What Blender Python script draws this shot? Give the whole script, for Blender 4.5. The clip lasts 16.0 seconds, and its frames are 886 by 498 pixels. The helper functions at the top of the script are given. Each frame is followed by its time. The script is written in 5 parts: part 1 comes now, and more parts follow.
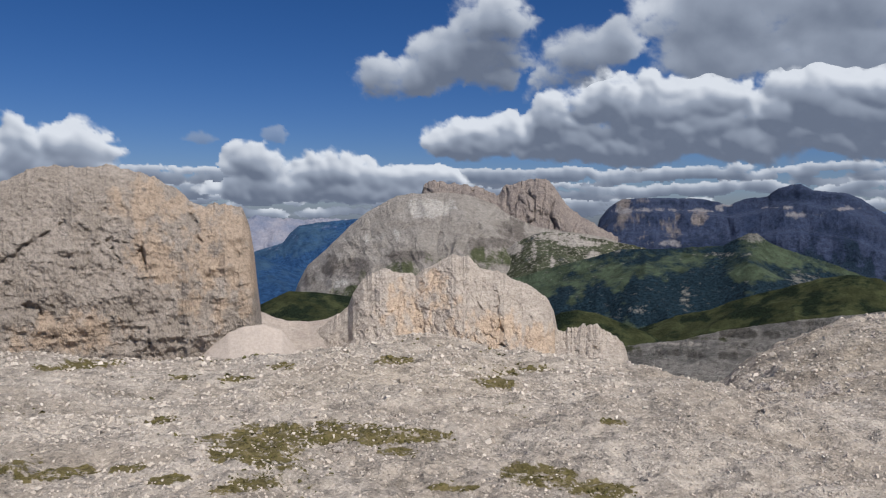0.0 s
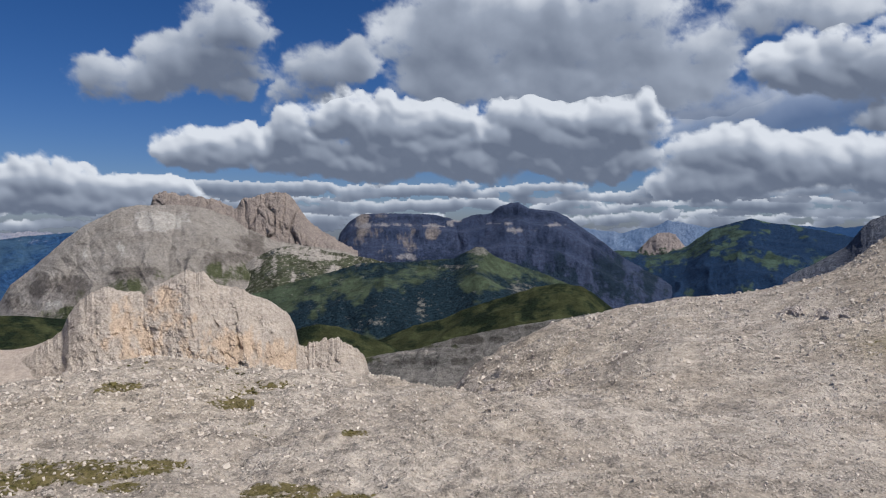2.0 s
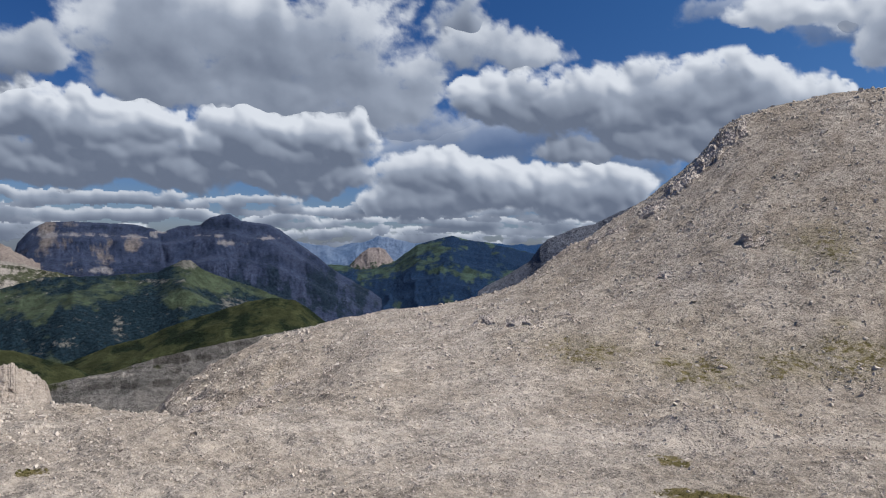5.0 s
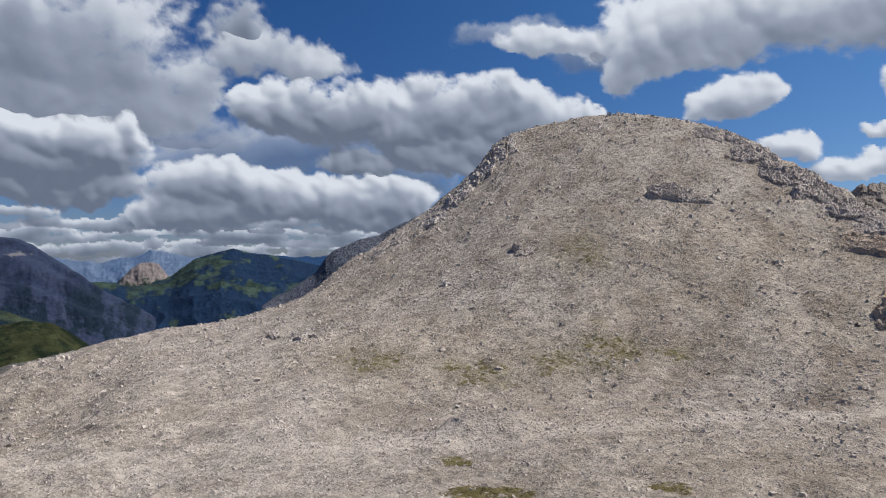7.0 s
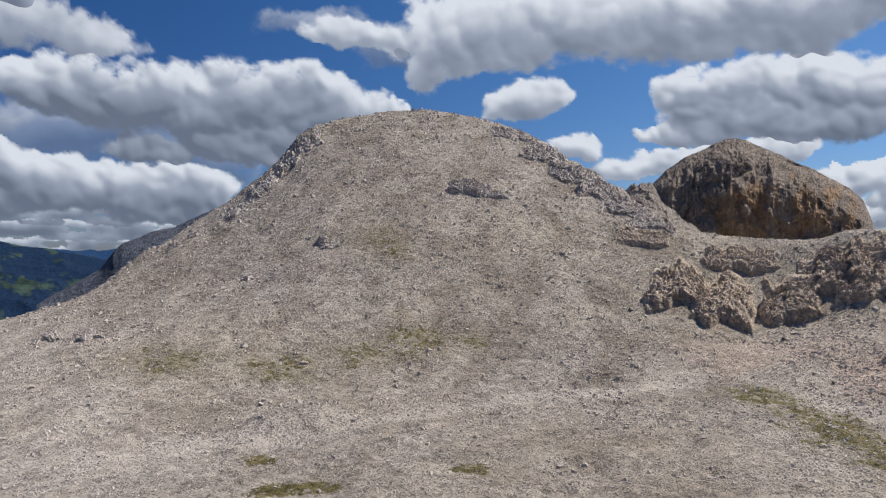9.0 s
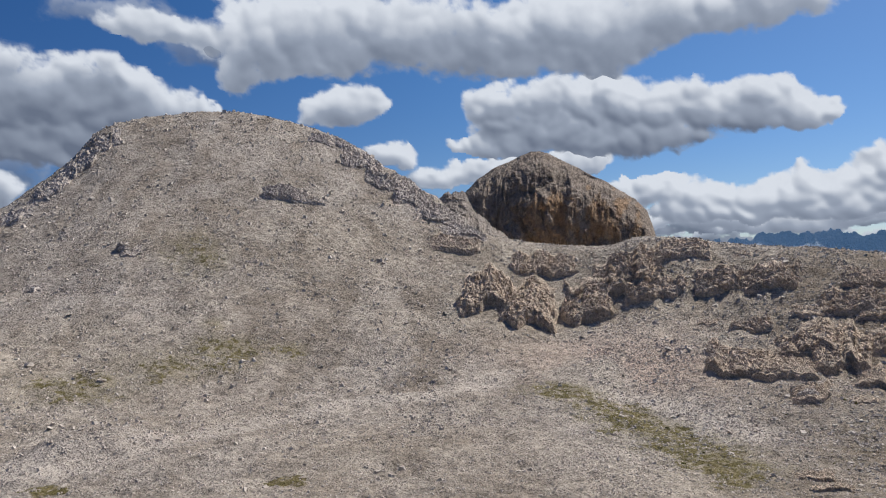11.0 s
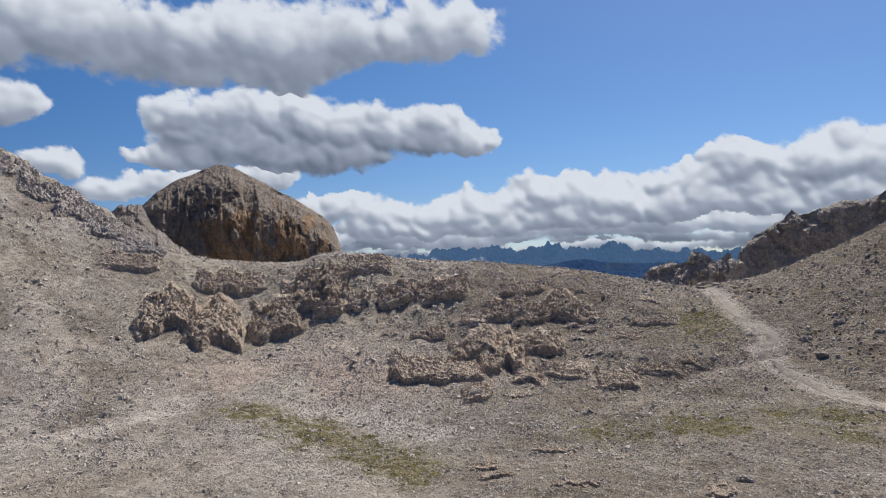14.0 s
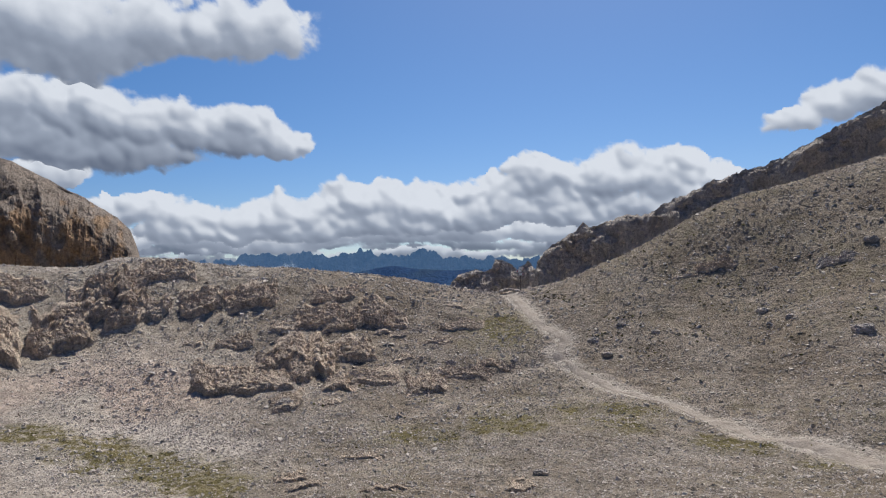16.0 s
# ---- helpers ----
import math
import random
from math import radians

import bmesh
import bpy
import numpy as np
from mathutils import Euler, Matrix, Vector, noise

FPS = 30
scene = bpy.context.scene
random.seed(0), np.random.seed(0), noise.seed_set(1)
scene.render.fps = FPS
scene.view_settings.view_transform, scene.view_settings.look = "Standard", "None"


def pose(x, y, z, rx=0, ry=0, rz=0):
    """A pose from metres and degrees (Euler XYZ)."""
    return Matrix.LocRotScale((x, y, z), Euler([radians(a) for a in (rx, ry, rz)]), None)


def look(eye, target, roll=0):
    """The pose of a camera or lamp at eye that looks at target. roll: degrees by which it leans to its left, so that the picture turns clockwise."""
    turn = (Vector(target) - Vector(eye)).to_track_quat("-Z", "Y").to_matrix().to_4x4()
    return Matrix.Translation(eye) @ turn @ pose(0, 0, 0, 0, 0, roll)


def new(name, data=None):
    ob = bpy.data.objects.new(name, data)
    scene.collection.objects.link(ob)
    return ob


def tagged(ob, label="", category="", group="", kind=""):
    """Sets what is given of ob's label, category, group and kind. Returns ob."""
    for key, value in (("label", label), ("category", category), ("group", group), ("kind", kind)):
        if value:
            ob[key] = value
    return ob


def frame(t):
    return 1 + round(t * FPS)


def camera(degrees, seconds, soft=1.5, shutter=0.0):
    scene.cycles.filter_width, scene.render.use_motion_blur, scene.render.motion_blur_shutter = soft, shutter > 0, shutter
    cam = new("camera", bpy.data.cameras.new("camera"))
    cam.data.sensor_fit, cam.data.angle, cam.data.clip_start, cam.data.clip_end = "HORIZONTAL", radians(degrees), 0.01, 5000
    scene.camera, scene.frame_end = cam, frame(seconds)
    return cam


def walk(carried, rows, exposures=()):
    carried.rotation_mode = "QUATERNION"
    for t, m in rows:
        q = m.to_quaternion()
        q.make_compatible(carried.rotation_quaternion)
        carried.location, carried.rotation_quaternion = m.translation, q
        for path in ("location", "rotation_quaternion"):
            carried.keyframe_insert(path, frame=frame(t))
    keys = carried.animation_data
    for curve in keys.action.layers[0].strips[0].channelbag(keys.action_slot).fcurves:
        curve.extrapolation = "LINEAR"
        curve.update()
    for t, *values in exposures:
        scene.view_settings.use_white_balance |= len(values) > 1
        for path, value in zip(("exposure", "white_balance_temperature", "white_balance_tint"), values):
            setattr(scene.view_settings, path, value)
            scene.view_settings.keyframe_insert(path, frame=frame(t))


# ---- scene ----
cam = camera(62.92, 16.0, soft=1.2)
PATH = [
    (0.0, pose(-0.000, 0.000, 0.000, 87.00, -0.00, 0.00)),
    (0.5, pose(0.004, -0.000, 0.000, 87.27, -0.05, -4.62)),
    (1.0, pose(0.009, -0.001, 0.000, 87.60, -0.06, -9.98)),
    (1.5, pose(0.013, -0.002, 0.000, 87.98, -0.20, -15.44)),
    (2.0, pose(0.017, -0.003, 0.000, 88.20, -0.40, -20.29)),
    (2.5, pose(0.021, -0.005, 0.000, 88.30, -0.69, -24.71)),
    (3.0, pose(0.024, -0.006, 0.000, 88.39, -0.92, -28.68)),
    (5.5, pose(0.036, -0.016, 0.000, 90.07, -1.19, -46.58)),
    (6.0, pose(0.039, -0.018, 0.000, 90.47, -0.85, -50.93)),
    (6.5, pose(0.041, -0.022, 0.000, 90.78, -0.49, -55.29)),
    (7.0, pose(0.043, -0.025, 0.000, 90.81, -0.34, -59.50)),
    (7.5, pose(0.045, -0.028, 0.000, 90.66, -0.38, -63.56)),
    (8.0, pose(0.046, -0.031, 0.000, 90.51, -0.30, -67.33)),
    (8.5, pose(0.047, -0.034, 0.000, 90.41, -0.24, -71.09)),
    (9.0, pose(0.048, -0.037, 0.000, 90.30, -0.11, -74.78)),
    (9.5, pose(0.049, -0.040, 0.000, 90.33, 0.09, -78.51)),
    (12.0, pose(0.050, -0.056, 0.000, 91.26, 0.59, -96.64)),
    (12.5, pose(0.049, -0.059, 0.000, 91.44, 0.98, -100.71)),
    (13.0, pose(0.048, -0.063, 0.000, 91.58, 1.24, -104.84)),
    (13.5, pose(0.047, -0.066, 0.000, 91.71, 1.21, -109.21)),
    (14.0, pose(0.046, -0.070, 0.000, 91.79, 1.20, -113.45)),
    (14.5, pose(0.044, -0.073, 0.000, 91.88, 1.12, -117.50)),
    (15.0, pose(0.043, -0.076, 0.000, 91.96, 1.00, -121.30)),
    (15.5, pose(0.041, -0.079, 0.000, 92.00, 0.92, -124.87)),
    (16.0, pose(0.039, -0.081, 0.000, 92.03, 1.01, -128.25)),
]
walk(cam, PATH, exposures=[(0.0, 0.0), (9.5, -0.02), (12.0, -0.04), (16.0, -0.02)])

# ---- world and sun: late morning, high sun over the southern ridge ----
SUN_AZ, SUN_EL = 142.0, 53.0
world = bpy.data.worlds.new("sky")
scene.world = world
world.use_nodes = True
wn, wl = world.node_tree.nodes, world.node_tree.links
wn.clear()
sky = wn.new("ShaderNodeTexSky")
sky.sky_type = "NISHITA"
sky.sun_disc = False
sky.sun_elevation, sky.sun_rotation = radians(SUN_EL), radians(SUN_AZ)
sky.altitude, sky.air_density, sky.dust_density, sky.ozone_density = 2600, 1.0, 5.0, 3.0
back = wn.new("ShaderNodeBackground")
back.inputs["Strength"].default_value = 0.054
wo = wn.new("ShaderNodeOutputWorld")
deep = wn.new("ShaderNodeHueSaturation")
deep.inputs["Saturation"].default_value = 1.30
wl.new(sky.outputs[0], deep.inputs["Color"])
tone = wn.new("ShaderNodeMix")
tone.data_type, tone.blend_type = "RGBA", "MULTIPLY"
tone.inputs[0].default_value = 1.0
tone.inputs[7].default_value = (0.93, 0.965, 1.24, 1.0)
wl.new(deep.outputs[0], tone.inputs[6])
# the brighter, paler sky about the sun
_to_sun = (math.sin(radians(SUN_AZ)) * math.cos(radians(SUN_EL)), math.cos(radians(SUN_AZ)) * math.cos(radians(SUN_EL)), math.sin(radians(SUN_EL)))
where = wn.new("ShaderNodeTexCoord")
towards = wn.new("ShaderNodeVectorMath")
towards.operation = "DOT_PRODUCT"
towards.inputs[1].default_value = _to_sun
wl.new(where.outputs["Generated"], towards.inputs[0])
halo = wn.new("ShaderNodeMapRange")
halo.interpolation_type = "SMOOTHSTEP"
halo.inputs["From Min"].default_value, halo.inputs["From Max"].default_value = 0.0, 0.85
wl.new(towards.outputs["Value"], halo.inputs["Value"])
bright = wn.new("ShaderNodeMix")
bright.data_type, bright.blend_type = "RGBA", "MULTIPLY"
bright.inputs[7].default_value = (1.98, 1.92, 1.53, 1.0)
wl.new(halo.outputs[0], bright.inputs[0])
wl.new(tone.outputs[2], bright.inputs[6])
wl.new(bright.outputs[2], back.inputs["Color"])
wl.new(back.outputs[0], wo.inputs["Surface"])

lamp = bpy.data.lights.new("sun", "SUN")
lamp.energy, lamp.angle, lamp.color = 4.9, radians(0.53), (1.0, 0.952, 0.885)
sun = new("sun", lamp)
_a, _e = radians(SUN_AZ), radians(SUN_EL)
_to = Vector((math.sin(_a) * math.cos(_e), math.cos(_a) * math.cos(_e), math.sin(_e)))
sun.matrix_world = look(_to * 300, (0, 0, 0))

# ---- tools ----
def lattice(i, j, k, seed):
    with np.errstate(over="ignore"):
        h = (i.astype(np.int64) * 374761393 + j.astype(np.int64) * 668265263 + k.astype(np.int64) * 2147483647 + seed * 974634777) & 0xFFFFFFFF
        h = ((h ^ (h >> 13)) * 1274126177) & 0xFFFFFFFF
        h = ((h ^ (h >> 16)) * 2246822519) & 0xFFFFFFFF
        h = h ^ (h >> 15)
    return (h & 0xFFFFFF) / float(0xFFFFFF)


def grain(x, y, z=None, seed=0):
    """Smooth value noise, 0 to 1, for whole arrays."""
    x, y = np.asarray(x, float), np.asarray(y, float)
    z = np.zeros_like(x) if z is None else np.asarray(z, float)
    i, j, k = np.floor(x), np.floor(y), np.floor(z)
    u, v, w = x - i, y - j, z - k
    u, v, w = (f * f * f * (f * (f * 6 - 15) + 10) for f in (u, v, w))
    total = 0
    for a in (0, 1):
        for b in (0, 1):
            for c in (0, 1):
                weight = (u if a else 1 - u) * (v if b else 1 - v) * (w if c else 1 - w)
                total = total + weight * lattice(i + a, j + b, k + c, seed)
    return total


def fbm(x, y, z=None, octaves=4, seed=0, gain=0.5):
    """Layered noise about 0, roughly -1 to 1."""
    total, amp, norm = 0, 1.0, 0.0
    for o in range(octaves):
        f = 2.03 ** o
        total = total + amp * (grain(x * f, y * f, None if z is None else z * f, seed + o) * 2 - 1)
        norm, amp = norm + amp, amp * gain
    return total / norm * 1.6


def crags(x, y, z=None, octaves=4, seed=0, gain=0.5):
    """Ridged noise, 0 in clefts to 1 on ribs."""
    total, amp, norm = 0, 1.0, 0.0
    for o in range(octaves):
        f = 2.07 ** o
        n = grain(x * f, y * f, None if z is None else z * f, seed + o)
        total = total + amp * (1 - np.abs(n * 2 - 1)) ** 2
        norm, amp = norm + amp, amp * gain
    return total / norm


def curve_at(points, x):
    """Monotone cubic through points (x, y)."""
    p = np.array(points, float)
    xs, ys = p[:, 0], p[:, 1]
    h = np.diff(xs)
    d = np.diff(ys) / h
    m = np.zeros_like(xs)
    m[0], m[-1] = d[0], d[-1]
    same = d[:-1] * d[1:] > 0
    with np.errstate(divide="ignore", invalid="ignore"):
        mid = (h[:-1] + h[1:]) * 3 / ((2 * h[1:] + h[:-1]) / d[:-1] + (h[1:] + 2 * h[:-1]) / d[1:])
    m[1:-1] = np.where(same, mid, 0)
    x = np.clip(np.asarray(x, float), xs[0], xs[-1])
    i = np.clip(np.searchsorted(xs, x) - 1, 0, len(h) - 1)
    t = (x - xs[i]) / h[i]
    return ((1 + 2 * t) * (1 - t) ** 2 * ys[i] + t * (1 - t) ** 2 * h[i] * m[i]
            + t * t * (3 - 2 * t) * ys[i + 1] + t * t * (t - 1) * h[i] * m[i + 1])


def step(a, b, x):
    t = np.clip((x - a) / (b - a), 0, 1)
    return t * t * (3 - 2 * t)


def polar(az, r, z):
    a = np.radians(az)
    return np.stack([r * np.sin(a), r * np.cos(a), z + 0 * a], -1)


def mesh_of(name, verts, faces, smooth=True, attrs=None):
    me = bpy.data.meshes.new(name)
    verts = np.asarray(verts, np.float32).reshape(-1, 3)
    faces = np.asarray(faces, np.int32)
    n, k = faces.shape
    me.vertices.add(len(verts))
    me.vertices.foreach_set("co", verts.ravel())
    me.loops.add(n * k)
    me.loops.foreach_set("vertex_index", faces.ravel())
    me.polygons.add(n)
    me.polygons.foreach_set("loop_start", np.arange(0, n * k, k, dtype=np.int32))
    me.polygons.foreach_set("use_smooth", np.full(n, smooth))
    for key, values in (attrs or {}).items():
        me.attributes.new(key, "FLOAT", "POINT").data.foreach_set("value", np.asarray(values, np.float32).ravel())
    me.update(calc_edges=True)
    me.validate()
    return me


def grid_faces(rows, cols):
    i = np.arange(rows * cols).reshape(rows, cols)
    return np.stack([i[:-1, :-1], i[:-1, 1:], i[1:, 1:], i[1:, :-1]], -1).reshape(-1, 4)


def thing(name, me, material, label="", category="", group="", kind="", parent=None):
    ob = new(name, me)
    if material:
        me.materials.clear()
        me.materials.append(material)
    if parent:
        ob.parent = parent
    return tagged(ob, label, category, group, kind)


def domes(x, y, seed):
    """Close-set rounded blocks on a jittered grid: swell of the nearest block and its own level, 0 to 1."""
    i, j = np.floor(x), np.floor(y)
    best, second, level = np.full(x.shape, 9.0), np.full(x.shape, 9.0), np.zeros(x.shape)
    for a in (-1, 0, 1):
        for b in (-1, 0, 1):
            p, q = i + a, j + b
            d = np.hypot(p + lattice(p, q, p * 0, seed) - x, q + lattice(p, q, p * 0, seed + 1) - y)
            near = d < best
            second = np.where(near, best, np.minimum(second, d))
            level = np.where(near, lattice(p, q, p * 0, seed + 2), level)
            best = np.where(near, d, best)
    return np.sqrt(np.clip((second - best) / 0.55, 0, 1)), level

# ---- materials ----
class Nodes:
    """A node material, written as nested calls."""

    def __init__(self, name):
        self.mat = bpy.data.materials.new(name)
        self.mat.use_nodes = True
        self.t = self.mat.node_tree
        self.t.nodes.clear()
        self.out = self.t.nodes.new("ShaderNodeOutputMaterial")
        self.pos = self.t.nodes.new("ShaderNodeTexCoord").outputs["Object"]

    def put(self, socket, value):
        if isinstance(value, bpy.types.NodeSocket):
            self.t.links.new(value, socket)
        elif isinstance(value, (tuple, list)) and socket.type == "RGBA":
            socket.default_value = (*value[:3], 1)
        else:
            socket.default_value = value

    def node(self, kind, sockets, feature="", operation="", ease=""):
        n = self.t.nodes.new(kind)
        if feature:
            n.feature = feature
        if operation:
            n.operation = operation
        if ease:
            n.interpolation_type = ease
        for key, value in sockets.items():
            self.put(n.inputs[key], value)
        return n

    def stretch(self, sx, sy, sz, base=None):
        n = self.node("ShaderNodeMapping", {"Vector": base or self.pos, "Scale": (sx, sy, sz)})
        return n.outputs[0]

    def noise(self, scale, detail=4.0, rough=0.55, vector=None, distortion=0.0):
        n = self.node("ShaderNodeTexNoise", {"Vector": vector or self.pos, "Scale": scale, "Detail": detail, "Roughness": rough, "Distortion": distortion})
        return n.outputs[0]

    def noise_colour(self, scale, detail=3.0, rough=0.55):
        n = self.node("ShaderNodeTexNoise", {"Vector": self.pos, "Scale": scale, "Detail": detail, "Roughness": rough})
        return n.outputs["Color"]

    def cells(self, scale, feature="F1", output="Distance", vector=None):
        n = self.node("ShaderNodeTexVoronoi", {"Vector": vector or self.pos, "Scale": scale}, feature=feature)
        return n.outputs[output]

    def span(self, value, a, b, c=0.0, d=1.0):
        n = self.node("ShaderNodeMapRange", {"Value": value, "From Min": a, "From Max": b, "To Min": c, "To Max": d})
        return n.outputs[0]

    def math(self, op, a, b=0.0):
        n = self.t.nodes.new("ShaderNodeMath")
        n.operation = op
        self.put(n.inputs[0], a)
        self.put(n.inputs[1], b)
        return n.outputs[0]

    def mix(self, f, a, b, blend="MIX"):
        n = self.t.nodes.new("ShaderNodeMix")
        n.data_type, n.blend_type = "RGBA", blend
        self.put(n.inputs[0], f)
        self.put(n.inputs[6], a)
        self.put(n.inputs[7], b)
        return n.outputs[2]

    def scaled(self, colour, value):
        n = self.node("ShaderNodeVectorMath", {}, operation="SCALE")
        self.put(n.inputs[0], colour)
        self.put(n.inputs["Scale"], value)
        return n.outputs[0]

    def attr(self, key):
        n = self.t.nodes.new("ShaderNodeAttribute")
        n.attribute_name = key
        return n.outputs["Fac"]

    def height(self):
        n = self.node("ShaderNodeSeparateXYZ", {"Vector": self.pos})
        return n.outputs["Z"]

    def island(self):
        return self.t.nodes.new("ShaderNodeNewGeometry").outputs["Random Per Island"]

    def bump(self, height, distance, strength=1.0, normal=None):
        s = {"Height": height, "Distance": distance, "Strength": strength}
        if normal is not None:
            s["Normal"] = normal
        return self.node("ShaderNodeBump", s).outputs[0]

    def surface(self, colour, rough=0.95, normal=None, gloss=0.2, haze_glow=None):
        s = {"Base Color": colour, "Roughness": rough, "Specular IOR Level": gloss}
        # haze painted as a faint glow of the far surface
        if haze_glow:
            s["Emission Color"], s["Emission Strength"] = haze_glow, 1.0
        if normal is not None:
            s["Normal"] = normal
        p = self.node("ShaderNodeBsdfPrincipled", s)
        self.t.links.new(p.outputs[0], self.out.inputs["Surface"])
        return self.mat


def scree_material():
    """Limestone rubble: angular pale stones of several sizes over a duller, finer bed."""
    g = Nodes("scree")
    bed = g.node("ShaderNodeVectorMath", {0: g.pos, 1: g.scaled(g.noise_colour(2.2, 3, 0.6), 0.30)}, operation="ADD").outputs[0]
    broad = g.noise(0.045, 3, 0.5)
    col = g.mix(g.span(broad, 0.40, 0.62), (0.60, 0.53, 0.455), (0.565, 0.488, 0.40))
    col = g.mix(g.span(g.noise(0.021, 3, 0.6), 0.52, 0.68), col, (0.61, 0.53, 0.425))
    col = g.mix(g.math("MULTIPLY", g.attr("rose"), 0.75), col, (0.72, 0.535, 0.42))
    # brown soil; on the eastern slopes it also paints in their backlit shade
    soil_shade = g.math("MULTIPLY", g.attr("soil_shade"), g.span(g.noise(0.20, 6, 0.68), 0.30, 0.62, 0.50, 1.0))
    col = g.mix(soil_shade, col, (0.285, 0.23, 0.173))
    coarse = g.span(g.noise(0.33, 5, 0.65), 0.36, 0.60)
    # the finer bed shows between the stones
    deep = g.noise(1.4, 8, 0.78, bed)
    col = g.scaled(col, g.span(deep, 0.36, 0.57, 0.58, 1.08))
    # single stones, each with its own tone and its own tilted face
    face = g.node("ShaderNodeNewGeometry", {}).outputs["Normal"]
    for scale, low, high, tilt in ((1.7, 0.88, 1.08, 0.25), (4.6, 0.80, 1.12, 0.48), (10.5, 0.70, 1.15, 0.90), (24.0, 0.74, 1.14, 0.85)):
        tone = g.cells(scale, output="Color", vector=bed)
        amount = g.span(coarse, 0, 1, 0.35, 1.0)
        col = g.mix(amount, col, g.scaled(col, g.span(tone, 0, 1, low, high)))
        lean = g.node("ShaderNodeVectorMath", {0: tone, 1: (0.5, 0.5, 0.5)}, operation="SUBTRACT").outputs[0]
        face = g.node("ShaderNodeVectorMath", {0: face, 1: g.scaled(lean, g.math("MULTIPLY", amount, tilt))}, operation="ADD").outputs[0]
    # dust on the footpaths and in the fine runnels
    col = g.mix(g.math("MULTIPLY", g.attr("dust"), g.span(g.noise(1.3, 3), 0.3, 0.6, 0.40, 0.85)), col, (0.60, 0.53, 0.455))
    # moss between the stones, then thin turf
    col = g.mix(g.math("MULTIPLY", g.attr("moss"), g.span(g.noise(1.1, 9, 0.78), 0.38, 0.62, 0.0, 0.88)), col, (0.205, 0.18, 0.098))
    sward = g.math("ADD", g.noise(1.7, 8, 0.75), g.math("MULTIPLY", g.math("SUBTRACT", g.attr("turf"), 1.0), 0.30))
    tufts = g.span(sward, 0.40, 0.47)
    green = g.mix(g.span(g.noise(0.9, 6, 0.7), 0.4, 0.62), (0.125, 0.106, 0.042), (0.20, 0.163, 0.078))
    col = g.mix(tufts, col, green)
    # small ledges along the contours, the shade in their gaps painted dark
    ledge = g.noise(1.0, 6, 0.68, g.stretch(1.1, 1.1, 6.0, bed), 0.3)
    gap = g.span(ledge, 0.36, 0.47, 0.62, 1.0)
    col = g.mix(g.span(g.noise(0.12, 4, 0.6), 0.35, 0.6, 0.35, 1.0), col, g.scaled(col, gap))
    face = g.node("ShaderNodeVectorMath", {0: face}, operation="NORMALIZE").outputs[0]
    hgt = g.math("ADD", g.math("MULTIPLY", g.cells(6.5, vector=bed), -0.30), g.math("ADD", g.math("MULTIPLY", g.cells(15.0, vector=bed), -0.16), g.math("ADD", g.math("MULTIPLY", deep, 0.8), g.math("MULTIPLY", ledge, 1.0))))
    nor = g.bump(hgt, 0.22, 0.9, face)
    return g.surface(col, 0.97, nor, 0.1)


def stone_material(name="loose_stone", a=(0.66, 0.59, 0.515), b=(0.48, 0.417, 0.352)):
    g = Nodes(name)
    r = g.island()
    col = g.mix(r, a, b)
    col = g.mix(g.span(g.noise(3.0, 5, 0.6), 0.46, 0.75), col, (0.44, 0.375, 0.315))
    nor = g.bump(g.noise(9.0, 6, 0.65), 0.05, 0.9)
    return g.surface(col, 0.95, nor, 0.12)


def crag_material(name, grey, pale, ochre, size=1.0, bands=0.0, ochre_level=0.0, relief=1.0, streaks=0.25, beds_on=1.0, haze_glow=None, sward=None, dark=None, scree=None, grit=1.0, blotch=2.0):
    """Weathered limestone: grey rain-washed faces, ochre fresh faces, pits and dark streaks; far tints also hold shade
    and haze.
    """
    g = Nodes(name)
    s = 1.0 / size
    col = g.mix(g.span(g.noise(0.20 * s, 6, 0.65), 0.36, 0.64), grey, pale)
    fresh = g.math("ADD", g.attr("ochre"), ochre_level)
    fresh = g.span(g.math("ADD", fresh, g.math("MULTIPLY", g.math("SUBTRACT", g.noise(0.30 * s, 7, 0.72), 0.5), blotch)), 0.35, 0.95)
    col = g.mix(fresh, col, ochre)
    broken = g.math("MULTIPLY", g.math("SUBTRACT", g.noise(0.55 * s, 9, 0.74), 0.5), 2.6)
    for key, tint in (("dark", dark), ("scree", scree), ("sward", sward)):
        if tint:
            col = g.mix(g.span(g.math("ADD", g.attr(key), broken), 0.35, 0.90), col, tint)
    # water streaks down the walls
    streak = g.noise(1.0, 6, 0.65, g.stretch(0.8 * s, 0.8 * s, 0.10 * s), 0.6)
    col = g.scaled(col, g.span(streak, 0.36, 0.62, 1 - 0.2 * streaks, 1.04))
    # beds
    beds = g.noise(1.0, 5, 0.65, g.stretch(0.16 * s, 0.16 * s, 1.3 * s), 0.8)
    col = g.scaled(col, g.span(beds, 0.34, 0.58, 1.0 - 0.24 * (0.6 + bands) * beds_on, 1.04))
    pit = g.noise(1.5 * s, 8, 0.78)
    col = g.scaled(col, g.span(pit, 0.36, 0.56, 1 - 0.38 * grit, 1 + 0.10 * grit))
    fine = g.noise(5.0 * s, 5, 0.7)
    col = g.scaled(col, g.span(fine, 0.36, 0.56, 1 - 0.20 * grit, 1 + 0.08 * grit))
    hgt = g.math("ADD", g.math("MULTIPLY", pit, 0.9), g.math("MULTIPLY", beds, 0.6 * beds_on))
    nor = g.bump(hgt, 1.1 * size * relief, 0.85)
    return g.surface(col, 0.95, nor, 0.1, haze_glow)


